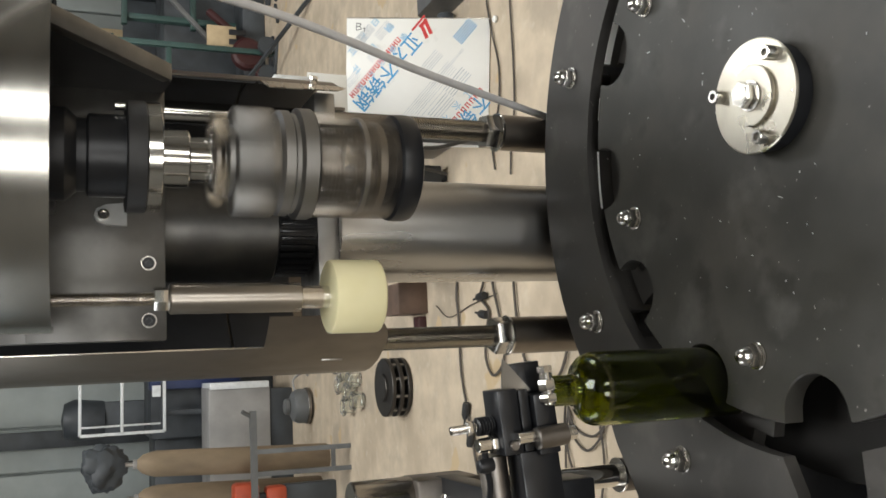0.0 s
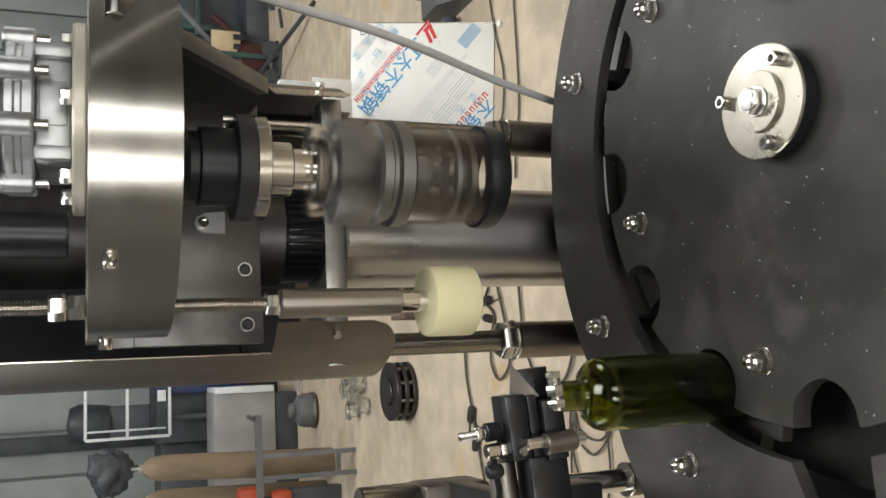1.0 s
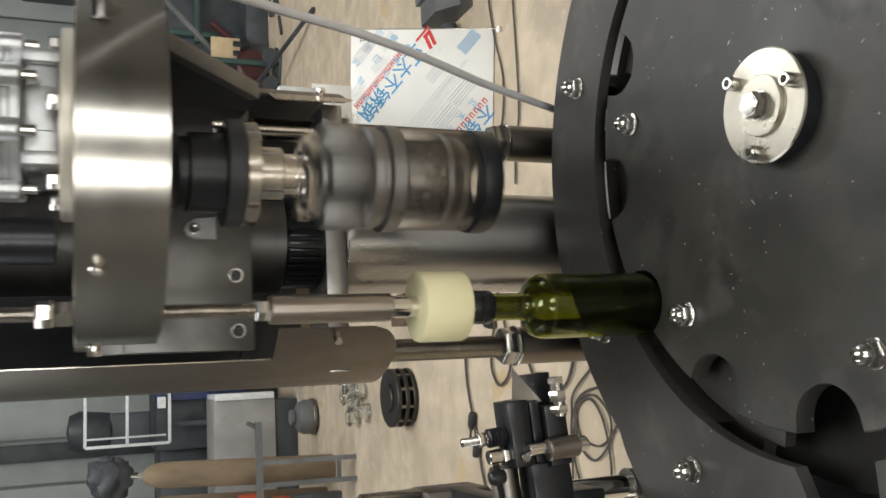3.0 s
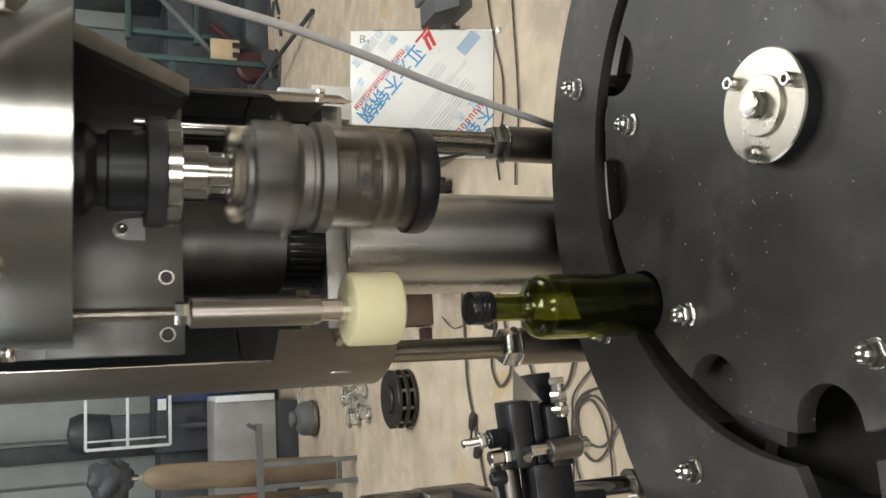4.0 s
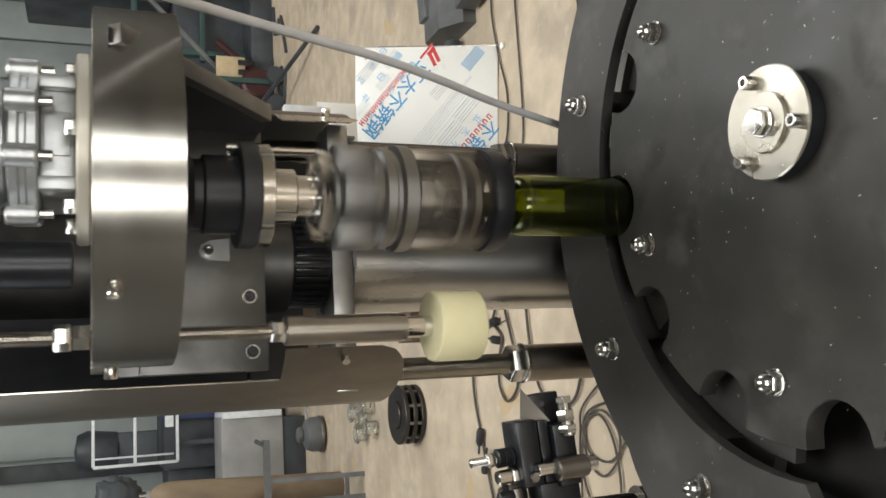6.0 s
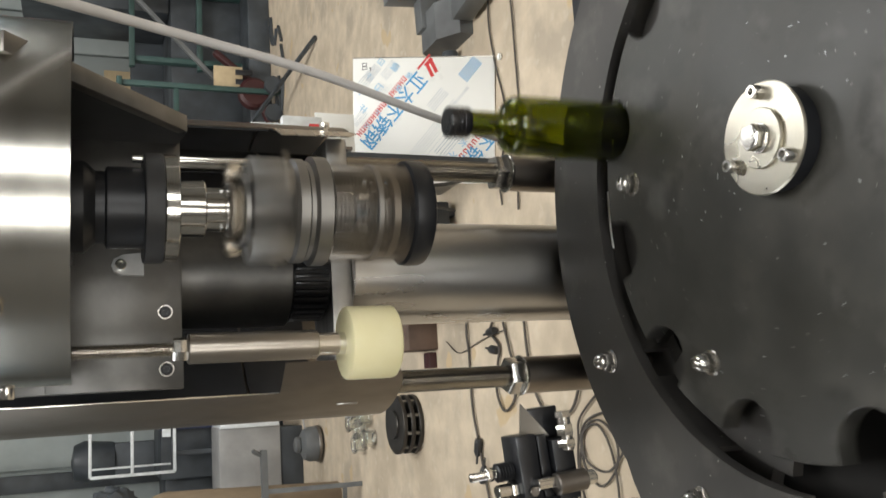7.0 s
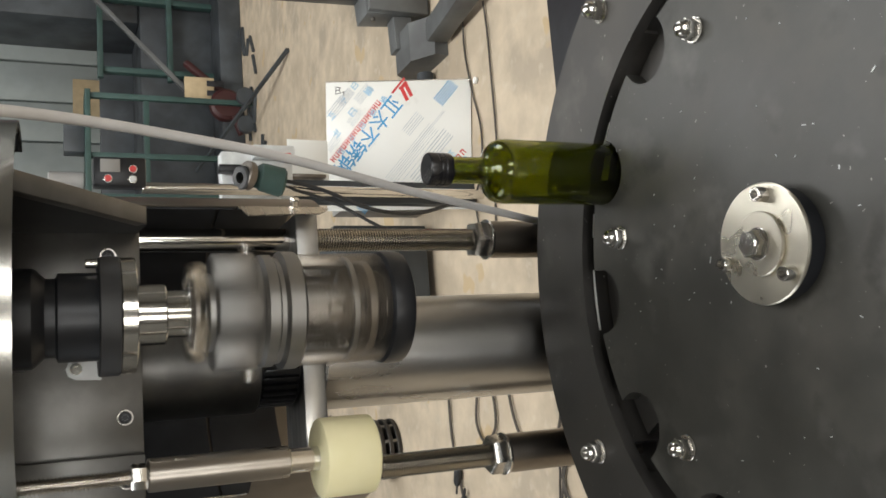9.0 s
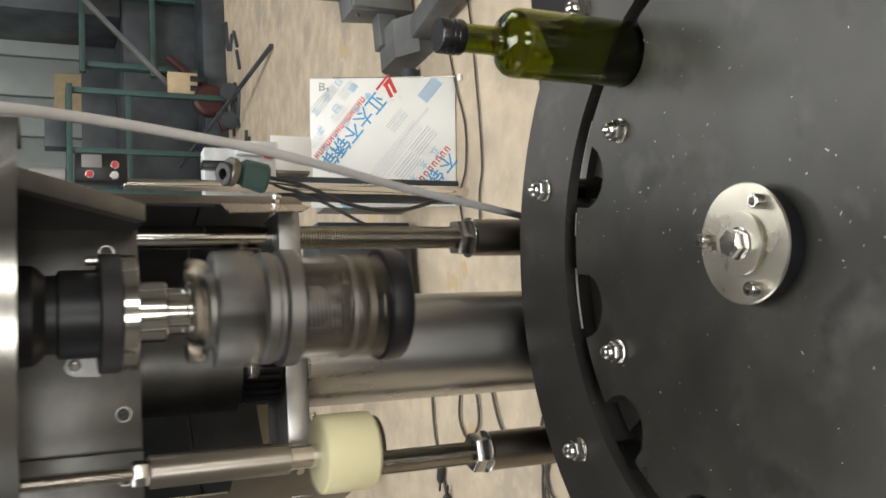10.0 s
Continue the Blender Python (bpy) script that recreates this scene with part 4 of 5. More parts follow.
# ---- the film-covered steel sheet ----
def film_sheet():
    o, ru, rv = Vector((0.485, 2.0095, ZF + 0.004)), Vector((0.415, -0.0765, 0.0)), Vector((0.03, 0.205, 0.428))
    x, y = ru.normalized(), rv.normalized()
    n = x.cross(y).normalized()
    m = Matrix((x, y, n)).transposed().to_4x4()
    m.translation = o
    W, H = ru.length, rv.length
    s = thing("steel_sheet", "steel sheet under white printed protective film, leaning on a box", "metal sheet", m)
    part("sheet", box(0, W, 0, H, -0.006, 0, 0.0008), FILM_WHITE, s)
    part("sheet_edge", box(W - 0.0005, W + 0.003, 0, H, -0.008, 0.0006, 0), STEEL_BRUSH, s)

    def strokes(name, mt, cu, cv, size, kinds, turn, parent=s):
        bm = bmesh.new()
        r = Matrix.Translation((cu * W, cv * H, 0.0006)) @ Matrix.Rotation(radians(turn), 4, "Z")
        for i, q in enumerate(kinds):
            if not isinstance(q[0], tuple):
                x0, x1, y0, y1 = q
                q = ((x0, y0), (x1, y0), (x1, y1), (x0, y1))
            bm.faces.new([bm.verts.new((a * size, b * size, 0.00003 * i)) for a, b in q])
        xf(bm, r)
        ob = part(name, bm, mt, parent, smooth=False)
        if name.startswith("printed"):
            tagged(ob, kind="stuff")

    def pen(lines, w=0.105):
        """Quads along short strokes."""
        out = []
        for x0, y0, x1, y1 in lines:
            d = Vector((x1 - x0, y1 - y0))
            n = Vector((-d.y, d.x)).normalized() * w / 2
            e = d.normalized() * w / 2
            out.append([(x0 - e.x + n.x, y0 - e.y + n.y), (x0 - e.x - n.x, y0 - e.y - n.y), (x1 + e.x - n.x, y1 + e.y - n.y), (x1 + e.x + n.x, y1 + e.y + n.y)])
        return out

    metal = [(-.3, .46, -.48, .2), (-.38, .32, -.1, .32), (-.45, .1, -.08, .1), (-.28, .1, -.28, -.42), (-.45, -.12, -.1, -.12), (-.28, -.42, -.08, -.28)]
    signs = ([(-.45, .42, .45, .42), (-.16, .4, -.16, -.4), (.16, .4, .16, -.4), (-.4, .1, -.3, -.15), (-.46, -.43, .46, -.43)],
             [(-.42, .18, .42, .18), (0, .46, -.1, 0), (-.1, 0, -.44, -.44), (.04, 0, .44, -.44), (-.1, -.3, .04, -.42)],
             [(-.45, .4, .45, .4), (.05, .4, -.45, -.2), (0, .15, 0, -.48), (.1, .12, .42, -.15)],
             metal + [(0, .38, .46, .42), (0, .22, .48, .22), (.23, .42, .23, 0), (.2, .2, 0, .02), (.26, .2, .48, .02), (.05, -.08, .42, -.08), (.15, -.08, 0, -.46), (.42, -.08, .36, -.25), (.46, -.25, .4, -.46)],
             metal + [(.03, .42, .03, -.46), (.03, .42, .46, .42), (.46, .42, .46, -.46), (.14, .26, .36, -.26), (.36, .26, .14, -.26)],
             [(-.4, .4, .4, .4), (-.4, .4, -.4, -.4), (.4, .4, .4, -.4), (-.4, 0, .4, 0), (-.4, -.4, .4, -.4)],
             [(-.4, .35, .4, .35), (0, .46, 0, -.46), (-.4, -.1, .4, -.1), (-.3, .1, -.4, -.4)])

    def glyph(k):
        return pen(signs[k % len(signs)])

    def band(u0, v0, u1, v1, count, size, mt, name, shape, tr):
        for i in range(count):
            t = i / (count - 1)
            strokes(name, mt, u0 + (u1 - u0) * t, v0 + (v1 - v0) * t, size, shape(i), tr)

    tr = math.degrees(math.atan2((0.87 - 0.545) * H, (0.36 - 0.80) * W))
    band(0.80, 0.545, 0.36, 0.87, 5, 0.056, INK_BLUE, "printed_mark", lambda i: glyph(i), tr)
    band(0.83, 0.64, 0.40, 0.955, 14, 0.019, INK_RED, "printed_bar", lambda i: [(-0.40, -0.2, -0.5, 0.5), (0.1, 0.3, -0.5, 0.5), (-0.4, 0.3, (0.3, -0.1)[i % 2], (0.5, 0.1)[i % 2])], tr)
    band(0.93, 0.70, 0.60, 0.93, 3, 0.026, INK_PALE, "printed_mark", lambda i: glyph(i + 4), tr)
    band(0.97, 0.80, 0.74, 0.96, 3, 0.022, INK_PALE, "printed_mark", lambda i: glyph(i + 5), tr)
    band(0.86, 0.60, 0.46, 0.895, 5, 0.020, INK_PALE, "printed_mark", lambda i: glyph(i + 3), tr + 8)
    band(0.34, 0.06, 0.10, 0.24, 3, 0.055, INK_BLUE, "printed_mark", lambda i: glyph(i + 2), tr)
    band(0.44, 0.06, 0.14, 0.29, 9, 0.019, INK_RED, "printed_bar", lambda i: [(-0.40, -0.2, -0.5, 0.5), (0.1, 0.3, -0.5, 0.5), (-0.4, 0.3, -0.5, -0.3)], tr)
    band(0.42, 0.14, 0.22, 0.30, 3, 0.026, INK_PALE, "printed_mark", lambda i: glyph(i + 7), tr)
    lines = [(-1.0, 1.0, y, y + 0.08) for y in (-0.5, -0.33, -0.16, 0.01, 0.18, 0.35)]
    strokes("printed_line", INK_BLUE, 0.90, 0.17, 0.040, lines, tr)
    strokes("printed_line", INK_BLUE, 0.06, 0.72, 0.036, lines, tr)
    strokes("printed_line", INK_GREY, 0.88, 0.86, 0.03, lines, tr)
    strokes("printed_line", INK_GREY, 0.42, 0.40, 0.052, [(-2.2, 2.2, y, y + 0.03) for y in (-0.5, -0.36, -0.22, -0.1, 0.05, 0.2, 0.45)], tr)
    strokes("printed_line", INK_GREY, 0.62, 0.30, 0.05, [(-1.6, 1.8, 0.1, 0.14), (-1.6, 1.2, 0.0, 0.03)], tr)
    strokes("printed_emblem", INK_RED, 0.93, 0.455, 0.06, pen([(-.45, -.42, .5, -.42)], 0.12) + pen([(-.3, -.2, .05, -.2), (-.3, -.2, -.02, .42), (.02, -.2, .3, .4)], 0.2), tr)
    strokes("pen_mark", PEN_BLACK, 0.935, 0.905, 0.030, pen([(-.4, .4, -.4, -.4), (-.4, .4, .1, .3), (.1, .3, -.1, .02), (-.4, 0, 0, 0), (0, 0, .15, -.25), (.15, -.25, -.4, -.4), (.5, -.1, .5, -.5), (.5, -.1, .35, -.2)], 0.07), -92)
    for u, v, sz in ((0.80, 0.92, 0.04), (0.90, 0.74, 0.035), (0.52, 0.955, 0.03), (0.5, 0.22, 0.05), (0.3, 0.33, 0.05), (0.66, 0.40, 0.04), (0.13, 0.10, 0.04), (0.72, 0.8, 0.03)):
        strokes("printed_line", INK_GREY, u, v, sz, [(-1.0, 0.9, y, y + 0.06) for y in (-0.45, -0.27, -0.05, 0.12, 0.3)], tr)
    bx = thing("support_box", "pale box that props the steel sheet", "box")
    part("box_body", box(0.56, 0.84, 2.24, 2.5, ZF, ZF + 0.33, 0.004), CAB_GREY, bx)
    sh = thing("floor_chip", "small white plastic chip lying on the floor", "plastic chip")
    part("chip", cyl(0.012, ZF + 0.004, ZF + 0.012, 6), FILM_WHITE, sh, at=pose(0.885, 1.90, 0))


film_sheet()


# ---- the workshop behind ----
def spare_disc():
    d = thing("slotted_disc", "black slotted rotor disc lying on the floor", "rotor disc", pose(-0.302, 2.935, ZF + 0.004))
    part("hub", cyl(0.058, 0, 0.095, 36, 0.004), RUBBER_TYRE, d)
    for z in (0.0, 0.034, 0.068):
        part("ring", pipe(0.120, 0.046, z, z + 0.018, 48, 0.003), RUBBER_TYRE, d)
    for k in range(10):
        part("spacer", box(0.08, 0.116, -0.006, 0.006, 0.016, 0.07, 0.001), STEEL_PLATE, d, at=Matrix.Rotation(radians(36 * k), 4, "Z"))


spare_disc()


def clear_cups():
    rnd = random.Random(4)
    for x, y in ((-0.27, 3.55), (-0.33, 3.62), (-0.37, 3.5), (-0.30, 3.75), (-0.24, 3.7), (-0.40, 3.66), (-0.2, 3.8)):
        c = thing("plastic_fitting", "small clear plastic pipe fitting on the floor", "pipe fitting", pose(x, y, ZF + 0.004, 0, 0, rnd.uniform(0, 180)), "loose fittings")
        part("body", pipe(0.036, 0.026, 0, 0.06, 20, 0.003), CLEAR, c)
        part("rim", pipe(0.046, 0.03, 0.045, 0.058, 20, 0.002), CLEAR, c)


clear_cups()


def left_clutter():
    f = thing("white_frame", "white painted metal frame with crossbars before the wall", "metal frame")
    y = 5.3
    for x in (-0.19, -0.552):
        part("upright", box(x - 0.009, x + 0.009, y, y + 0.02, 0.04, 0.53, 0.002), WHITE_PAINT, f)
    for z in (0.53, 0.29, 0.04):
        part("rail", box(-0.552, -0.19, y, y + 0.02, z - 0.009, z + 0.009, 0.002), WHITE_PAINT, f)
    part("bright_block", box(-0.34, -0.27, y + 0.02, y + 0.06, 0.06, 0.11, 0.003), WHITE_PAINT, f)
    part("inner_rail", box(-0.515, -0.503, y + 0.12, y + 0.14, 0.05, 0.52, 0.002), WHITE_PAINT, f)
    part("inner_rail", box(-0.530, -0.25, y + 0.06, y + 0.10, 0.04, 0.055, 0.002), DARK_CLUTTER, f)
    part("leg", box(-0.46, -0.43, y + 0.05, y + 0.08, ZF, 0.04, 0.002), DARK_CLUTTER, f)
    c = thing("grey_cabinet", "grey sheet metal control cabinet with a bright top edge", "cabinet")
    part("body", box(-0.92, -0.30, 5.0, 5.35, -0.56, -0.19, 0.006), CAB_GREY, c)
    part("lid", box(-0.31, -0.27, 4.97, 5.36, -0.55, -0.195, 0.004), WHITE_PAINT, c)
    part("base", box(-0.9, -0.32, 5.02, 5.33, ZF, -0.56, 0.004), DARK_CLUTTER, c)
    for x, y, top, lab in ((-0.684, 4.2, 0.215, "brown rust-stained gas cylinder standing upright"), (-0.87, 4.36, 0.20, "second brown gas cylinder behind the first")):
        r = thing("gas_cylinder", lab, "gas cylinder", pose(x, y, ZF, 0, 2.4, 0), "gas cylinders")
        h = top - ZF
        part("cylinder_body", lathe([(0, 0), (0.068, 0), (0.072, 0.012), (0.065, h - 0.04), (0.060, h - 0.01), (0.046, h + 0.03), (0.022, h + 0.055), (0.018, h + 0.06), (0, h + 0.06)], 40), WOODROLL, r)
        part("neck_ring", pipe(0.024, 0.014, h + 0.055, h + 0.075, 20, 0.002), CAB_GREY, r)
        part("valve", cyl(0.012, h + 0.06, h + 0.11, 14, 0.002), STEEL_NUT, r)
    q = thing("dark_cloth", "crumpled dark cloth hung behind the gas cylinders", "cloth")
    bm = bmesh.new()
    bmesh.ops.create_icosphere(bm, subdivisions=4, radius=1)
    for v in bm.verts:
        k = 1 + 0.35 * noise.noise(v.co * 1.7) + 0.15 * noise.noise(v.co * 5)
        v.co = Vector((-0.665 + 0.125 * v.co.x * k, 4.5 + 0.06 * v.co.y * k, 0.415 + 0.105 * v.co.z * k))
    part("cloth", bm, DARK_CLUTTER, q)
    part("stand", box(-0.68, -0.65, 4.50, 4.53, ZF, 0.36, 0.003), DARK_CLUTTER, q)
    t = thing("trolley_frame", "worn steel trolley frame beside the roll", "trolley")
    for x in (-0.595, -0.70):
        part("rail", bar((x, 3.8, -0.245), (x, 3.75, ZF), 0.022), GREY_PAINT, t)
    part("crossbar", bar((-0.40, 3.8, -0.235), (-0.95, 3.8, -0.24), 0.03), GREY_PAINT, t)
    part("crossbar", bar((-0.595, 3.77, -0.62), (-0.70, 3.77, -0.62), 0.018), GREY_PAINT, t)
    part("handle", bar((-0.43, 3.8, -0.235), (-0.40, 3.78, -0.18), 0.016), GREY_PAINT, t)
    o = thing("orange_tool", "orange power tool on the floor", "power tool")
    part("body", box(-0.90, -0.765, 4.0, 4.12, -0.30, -0.175, 0.02), ORANGE, o)
    part("handle", box(-0.93, -0.79, 4.0, 4.10, -0.44, -0.335, 0.02), ORANGE, o)
    part("grip", box(-0.87, -0.82, 4.02, 4.08, -0.345, -0.29, 0.008), BLACK_RUBBER, o)
    part("foot", box(-0.96, -0.79, 4.03, 4.10, ZF, -0.435, 0.004), DARK_CLUTTER, o)
    p = thing("small_motor", "small dark motor standing on the floor", "motor", pose(-0.42, 4.55, ZF + 0.002))
    part("body", lathe([(0, 0), (0.08, 0), (0.098, 0.02), (0.098, 0.07), (0.085, 0.10), (0.05, 0.12), (0, 0.12)], 32), GREY_PAINT, p)
    part("rim", pipe(0.104, 0.09, 0.012, 0.03, 32, 0.003), STEEL_DARK, p)
    part("lead", tube([(0.06, 0, 0.08), (0.15, 0.02, 0.09), (0.19, 0.0, 0.03), (0.17, 0.0, 0.008)], 0.006, 8), CAB_GREY, p)
    part("cap", cyl(0.045, 0.12, 0.15, 20, 0.006), GREY_PAINT, p)
    b = thing("blue_machine", "dark blue machine body in the shade", "machine")
    part("body", box(-0.62, 0.1, 5.6, 6.2, ZF, 0.10, 0.01), DARK_CLUTTER, b)
    part("dark_side", box(-2.4, -0.62, 5.8, 6.3, ZF, 0.06, 0.01), DARK_CLUTTER, b)
    part("blue_panel", box(-0.30, 0.3, 5.4, 5.58, -0.45, 0.12, 0.008), BLUE_PAINT, b)
    bb = thing("brown_crate", "small dark brown crate on the floor", "crate")
    part("body", box(-0.02, 0.10, 2.62, 2.78, ZF, ZF + 0.12, 0.004), BRICK_DARK, bb)
    part("red_lid", box(-0.09, -0.03, 2.64, 2.70, ZF, ZF + 0.035, 0.004), DARK_RED, bb)
    d = thing("dark_bin", "dark rounded bin standing by the wall", "bin")
    part("body", lathe([(0, 0), (0.13, 0), (0.15, 0.2), (0.12, 0.27), (0, 0.29)], 28), DARK_CLUTTER, d, at=pose(-0.5, 6.4, 0.36))
    part("stand", box(-0.62, -0.38, 6.3, 6.5, ZF, 0.36, 0.005), DARK_CLUTTER, d)


left_clutter()


def right_clutter():
    # leaning control post
    c = thing("control_station", "black push-button station with red buttons on a steel post", "control box")
    Y = 1.9
    part("post", cyl(0.016, ZF, 0.33, 24), STEEL_SHINE, c, at=pose(0.515, Y + 0.03, 0))
    part("panel", box(0.512, 0.592, Y, Y + 0.05, 0.321, 0.455, 0.006), BLACK_OX, c)
    part("display", box(0.549, 0.585, Y - 0.003, Y, 0.387, 0.437, 0.001), CAB_GREY, c)
    for x, z, mt in ((0.558, 0.355, INK_RED), (0.531, 0.418, INK_RED), (0.530, 0.356, WHITE_PAINT)):
        part("bezel", pipe(0.0112, 0.0085, 0, 0.004, 22, 0.0006), STEEL_NUT, c, at=Matrix.Translation((x, Y - 0.001, z)) @ FRONT)
        part("button", cyl(0.0088, 0, 0.008, 20, 0.001), mt, c, at=Matrix.Translation((x, Y - 0.001, z)) @ FRONT)
    w = thing("valve_box", "white steel box with a green solenoid and hoses", "valve box", pose(-0.016, 0, 0))
    part("box_body", box(0.494, 0.655, Y + 0.07, Y + 0.13, -0.10, 0.108, 0.004), WHITE_PAINT, w)
    part("door_lip", box(0.650, 0.664, Y + 0.05, Y + 0.135, -0.104, -0.03, 0.002), WHITE_PAINT, w)
    part("solenoid", lathe([(0, -0.05), (0.036, -0.05), (0.043, -0.042), (0.043, 0.02), (0.03, 0.036), (0, 0.038)], 28), GREEN_PAINT, w, "dark green solenoid body", at=pose(0.562, Y + 0.022, -0.012, 0, 12, 0))
    part("coil_ring", pipe(0.042, 0.018, -0.012, 0.014, 28, 0.004), STEEL_DARK, w, at=pose(0.568, Y + 0.012, 0.045, 18, 10, 0))
    part("coil_ring", pipe(0.034, 0.016, -0.008, 0.010, 28, 0.004), BLACK_RUBBER, w, at=pose(0.560, Y + 0.006, 0.062, 30, -10, 0))
    part("connector", box(0.585, 0.606, Y + 0.03, Y + 0.07, 0.03, 0.12, 0.003), BLACK_OX, w)
    part("pale_plate", box(0.60, 0.74, Y + 0.20, Y + 0.205, -0.25, -0.12, 0.001), FILM_WHITE, w, "pale film-covered plate")
    part("plate_stay", box(0.60, 0.61, Y + 0.13, Y + 0.20, -0.22, -0.10, 0.001), STEEL_DARK, w)
    part("red_knob", cyl(0.014, 0, 0.03, 16, 0.002), INK_RED, w, at=pose(0.635, Y + 0.045, -0.09))
    part("bracket", box(0.63, 0.67, Y + 0.04, Y + 0.07, -0.1, 0.02, 0.002), WHITE_PAINT, w)
    part("hose", tube([(0.56, Y + 0.02, -0.05), (0.53, Y, -0.16), (0.47, Y - 0.02, -0.3), (0.46, Y, -0.45), (0.5, Y + 0.02, -0.6)], 0.006), CABLE_BLACK, w)
    part("hose", tube([(0.54, Y + 0.02, -0.06), (0.49, Y, -0.2), (0.40, Y - 0.05, -0.34), (0.38, Y, -0.5)], 0.005), CABLE_BLACK, w)
    part("stand", box(0.51, 0.58, Y + 0.085, Y + 0.125, ZF, -0.10, 0.003), DARK_CLUTTER, w)
    u = thing("low_cabinet", "low dark blue-grey steel cabinet on feet", "cabinet")
    part("body", box(0.10, 0.50, 2.35, 2.55, ZF + 0.03, -0.33, 0.006), DARK_CLUTTER, u)
    for x in (0.12, 0.45):
        part("foot", box(x, x + 0.03, 2.37, 2.53, ZF, ZF + 0.03, 0.002), DARK_CLUTTER, u)
    # grey stand with strut
    g = thing("grey_stand", "grey welded steel stand with a sloping strut and red beam", "steel stand", pose(-0.05, -0.32, 0))
    shoe = slab([(2.42, ZF), (2.70, ZF), (2.70, ZF + 0.045), (2.64, ZF + 0.11), (2.50, ZF + 0.11), (2.42, ZF + 0.05)], 1.10, 1.24, m=Matrix(((0, 0, 1, 0), (1, 0, 0, 0), (0, 1, 0, 0), (0, 0, 0, 1))))
    part("foot", shoe, GREY_PAINT, g, "chunky cast foot")
    part("strut", bar((1.17, 2.40, ZF + 0.05), (1.20, 1.52, ZF + 0.12), 0.075, bev=0.005), GREY_PAINT, g)
    part("lower_rail", bar((1.18, 2.62, ZF + 0.09), (1.42, 2.62, 0.10 + ZF), 0.07, bev=0.004), GREY_PAINT, g)
    part("post", bar((1.37, 2.62, ZF), (1.35, 2.62, -0.46), 0.12, bev=0.004), GREY_PAINT, g)
    part("post_bracket", box(1.30, 1.43, 2.54, 2.58, -0.69, -0.47, 0.004), GREY_PAINT, g)
    part("beam", bar((1.41, 2.64, -0.46), (1.42, 2.80, 1.2), 0.085, 0.07, bev=0.004), GREY_PAINT, g, "grey upright beam")
    part("red_flange", bar((1.42, 2.595, -0.44), (1.43, 2.755, 1.2), 0.06, 0.012, bev=0.002), RED_PAINT, g, "red painted beam flange")
    part("bolt", cyl(0.008, 0, 0.05, 12, 0.001), STEEL_DARK, g, at=pose(1.33, 2.6, -0.50, 0, -90, 0))
    part("caster", cyl(0.03, -0.02, 0.02, 20), DARK_CLUTTER, g, at=pose(1.06, 2.56, ZF + 0.034, 0, 90, 0))
    # distant machines in the shade
    rnd = random.Random(11)
    m = thing("dark_machine", "long dark blue-grey machine in the shaded end of the shop", "machine")
    part("bed", box(1.0, 4.4, 6.0, 6.7, ZF, -0.03, 0.02), DARK_CLUTTER, m)
    part("back_panel", box(1.1, 3.6, 6.72, 6.8, -0.1, 0.22, 0.01), DARK_CLUTTER, m)
    part("tall_housing", box(2.8, 4.4, 6.05, 6.68, -0.03, 1.0, 0.02), DARK_CLUTTER, m)
    part("front_tray", box(1.35, 3.2, 5.62, 5.98, ZF, ZF + 0.16, 0.01), DARK_CLUTTER, m)
    for x in (2.35, 2.9, 3.4):
        part("upright", box(x, x + 0.04, 5.90, 5.97, ZF, 0.26, 0.004), GREEN_PAINT, m)
    for z in (-0.25, 0.23):
        part("rail", box(2.3, 3.9, 5.88, 5.93, z, z + 0.04, 0.004), GREEN_PAINT, m)
    part("sloping_rail", bar((3.05, 5.75, 0.50), (2.15, 5.7, -0.33), 0.032, bev=0.004), GREY_PAINT, m)
    part("red_hood", bar((2.36, 5.65, -0.30), (2.12, 5.6, -0.56), 0.05, bev=0.015), DARK_RED, m, "dark red sloping hood")
    part("card_plate", box(2.03, 2.20, 5.50, 5.53, -0.475, -0.275, 0.003), CARD, m, "pale cardboard plate")
    part("clip", box(2.06, 2.10, 5.47, 5.48, -0.54, -0.42, 0.003), BLACK_OX, m)
    part("clip", box(2.13, 2.17, 5.47, 5.48, -0.54, -0.42, 0.003), BLACK_OX, m)
    h = thing("brown_board", "brown board leaning on the wall", "board")
    part("board", box(2.55, 3.0, 7.86, 7.9, ZF, 0.40, 0.003), CARD, h)
    for i in range(16):
        x, y = rnd.uniform(1.2, 2.4), rnd.uniform(4.9, 5.5)
        s = thing("scrap_bar", "dark steel offcut lying on the shop floor", "offcut", group="offcuts")
        a, n = rnd.uniform(-0.6, 0.6), rnd.uniform(0.06, 0.34)
        part("bar", bar((x, y, ZF + 0.011), (x + n * math.cos(a), y + n * math.sin(a), ZF + 0.011), 0.018), DARK_CLUTTER, s)
    st = thing("long_stick", "long dark stick propped over the floor", "stick")
    part("stick", bar((1.93, 4.25, ZF + 0.012), (1.55, 5.6, -0.35), 0.02), DARK_CLUTTER, st)
    rr = thing("red_jack", "dark red floor jack in the shade", "jack")
    part("body", lathe([(0, -0.05), (0.09, -0.05), (0.11, -0.03), (0.11, 0.03), (0.09, 0.05), (0, 0.05)], 28), DARK_RED, rr, at=pose(1.97, 5.4, ZF + 0.17, 90, 0, 0))
    part("frame", bar((1.76, 5.38, ZF + 0.07), (1.98, 5.38, ZF + 0.15), 0.05, bev=0.008), DARK_RED, rr)
    for x in (1.8, 2.0):
        part("wheel", cyl(0.06, -0.02, 0.02, 20), DARK_CLUTTER, rr, at=pose(x, 5.28, ZF + 0.06, 90, 0, 0))
    mm = thing("lathe_bench", "green and grey bench with tools", "workbench")
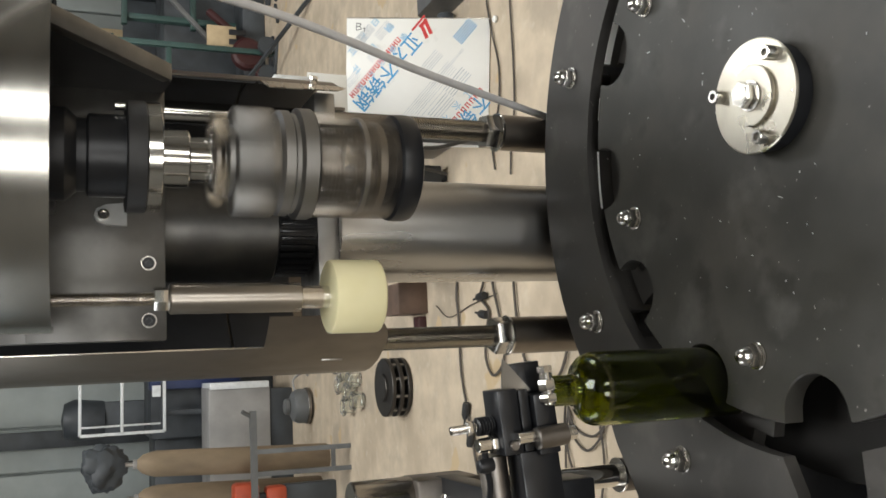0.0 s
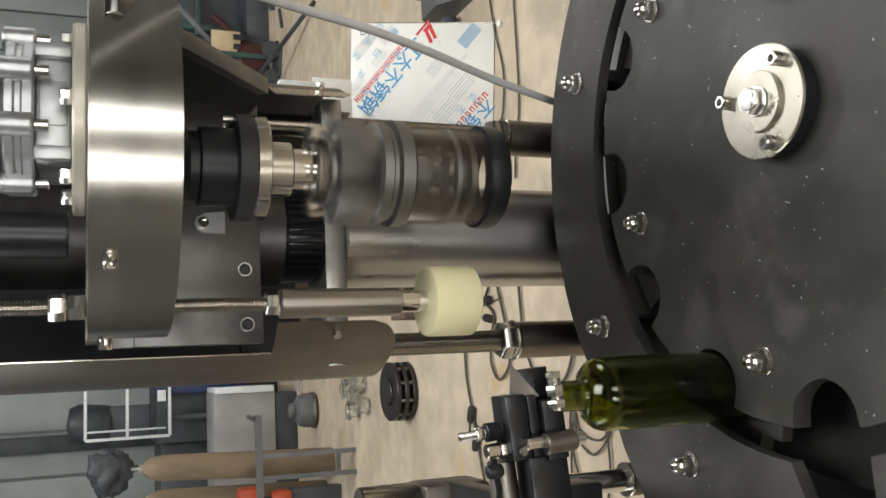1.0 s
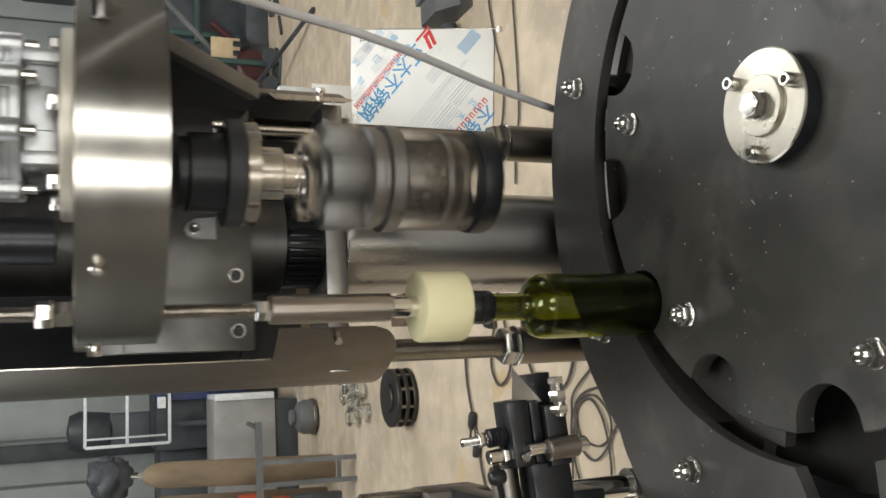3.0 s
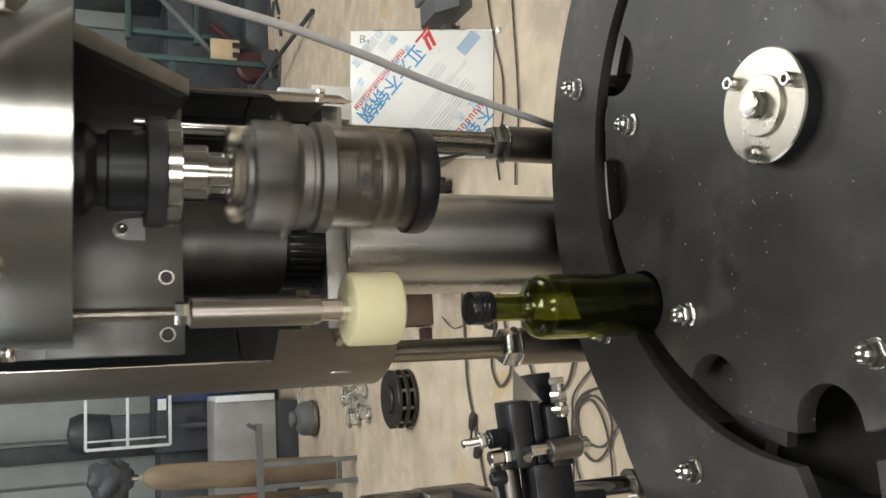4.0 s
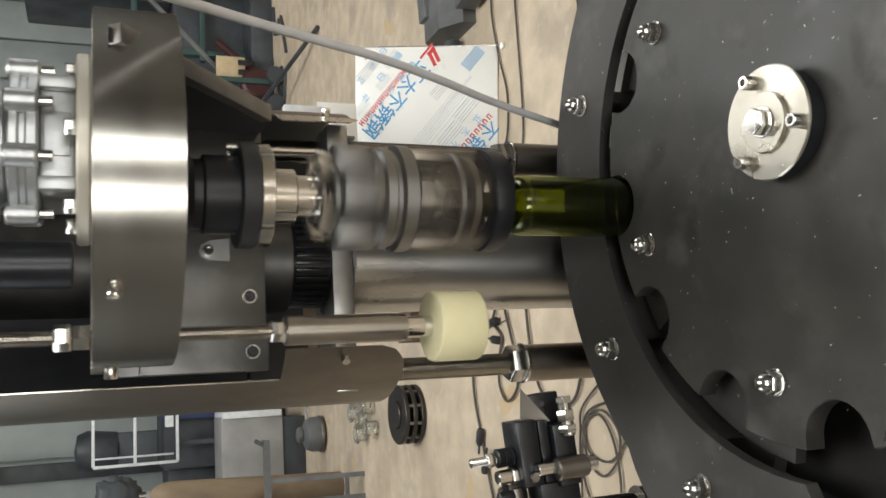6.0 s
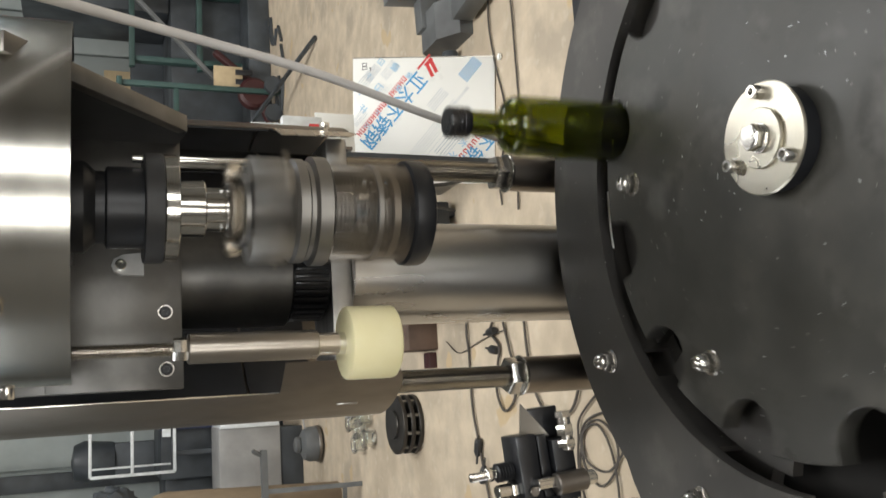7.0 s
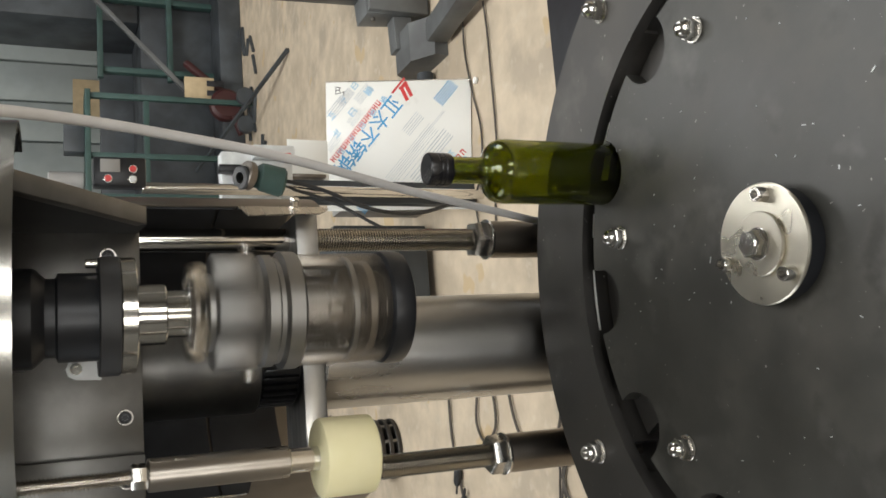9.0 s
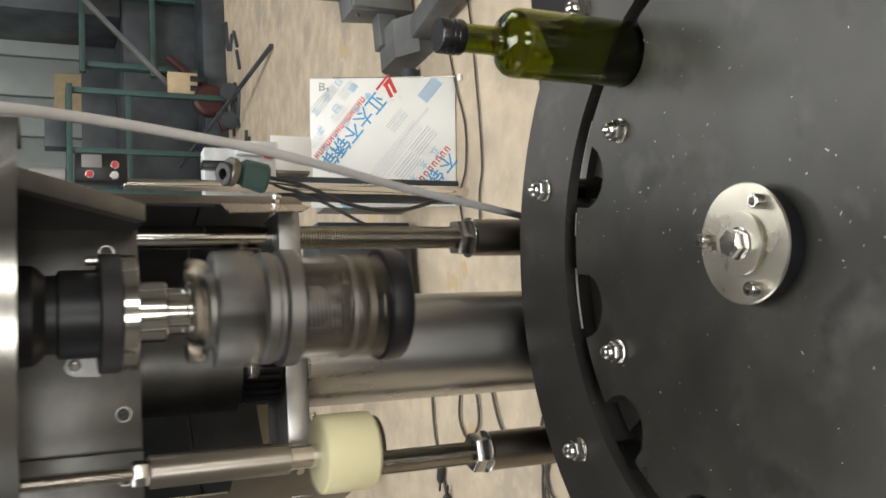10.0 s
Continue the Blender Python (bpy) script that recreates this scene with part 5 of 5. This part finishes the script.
    part("top", box(1.25, 2.0, 5.30, 5.55, 0.34, 0.375, 0.004), GREEN_PAINT, mm)
    for x in (1.28, 1.55, 1.95):
        part("leg", box(x, x + 0.035, 5.32, 5.36, ZF, 0.34, 0.003), GREEN_PAINT, mm)
    part("lower_rail", box(1.28, 1.95, 5.33, 5.36, -0.02, 0.015, 0.003), GREEN_PAINT, mm)
    part("grey_vessel", cyl(0.055, 0.0, 0.22, 24, 0.01), CAB_GREY, mm, at=pose(1.42, 5.42, 0.375))
    part("grey_box", box(1.6, 1.78, 5.38, 5.5, 0.375, 0.50, 0.005), DARK_CLUTTER, mm)


right_clutter()


# ---- what moves ----
STROKE = ((0.0, 0.0), (0.1, -0.003), (0.2, -0.012), (0.26, -0.019), (0.3, -0.029), (0.4, -0.050), (0.5, -0.070), (0.6, -0.085), (0.7, -0.092), (0.9, -0.091), (1.1, -0.089),
          (1.2, -0.082), (1.3, -0.056), (1.36, -0.045), (1.43, -0.031), (1.5, -0.016), (1.56, -0.009), (1.65, -0.003), (1.8, 0.0), (2.44, 0.0))
INDEX = ((0.0, 0.0), (0.1, 0.08), (0.2, 0.34), (0.3, 0.64), (0.4, 0.86), (0.5, 0.965), (0.6, 1.0))


def along(rows, t):
    for (a, p), (b, q) in zip(rows, rows[1:]):
        if t <= b:
            return p + (q - p) * max(0.0, t - a) / (b - a)
    return rows[-1][1]


def lift(t):
    return along(STROKE, t % 2.435)


def turned(t):
    return -30.0 * sum(k * along(INDEX, t - s) if t > s else 0.0 for s, k in ((1.735, 1.0), (4.205, 1.0), (6.66, 1.0), (9.11, 0.96)))


def motions():
    ticks = [i / 30 for i in range(0, 301)]
    walk(CARRIAGE, [(t, pose(0, 0, lift(t))) for t in ticks])
    walk(CHUCK, [(t, pose(SPIN[0], SPIN[1], 0, 0, 0, -83.0 * i)) for i, t in enumerate(ticks)])
    walk(PLUNGER, [(t, pose(ROLL[0], ROLL[1], max(0.0, 0.207 - 0.2865 - lift(t)) if 2.4 < t < 4.3 else 0.0)) for t in ticks])
    walk(STAR_WHEEL, [(t, pose(0, 0, 0, 0, 0, turned(t))) for t in ticks])
    walk(BOTTLE, [(t, pose(0.272 * math.cos(radians(153.4 + turned(t))), 0.272 * math.sin(radians(153.4 + turned(t))), 0, 0, 0, turned(t))) for t in ticks])
    walk(CABLE, [(t, pose(CABLE_FOOT.x - 0.08 * lift(t), CABLE_FOOT.y, CABLE_FOOT.z + lift(t), 0, 10 * lift(t), 0)) for t in ticks])


motions()
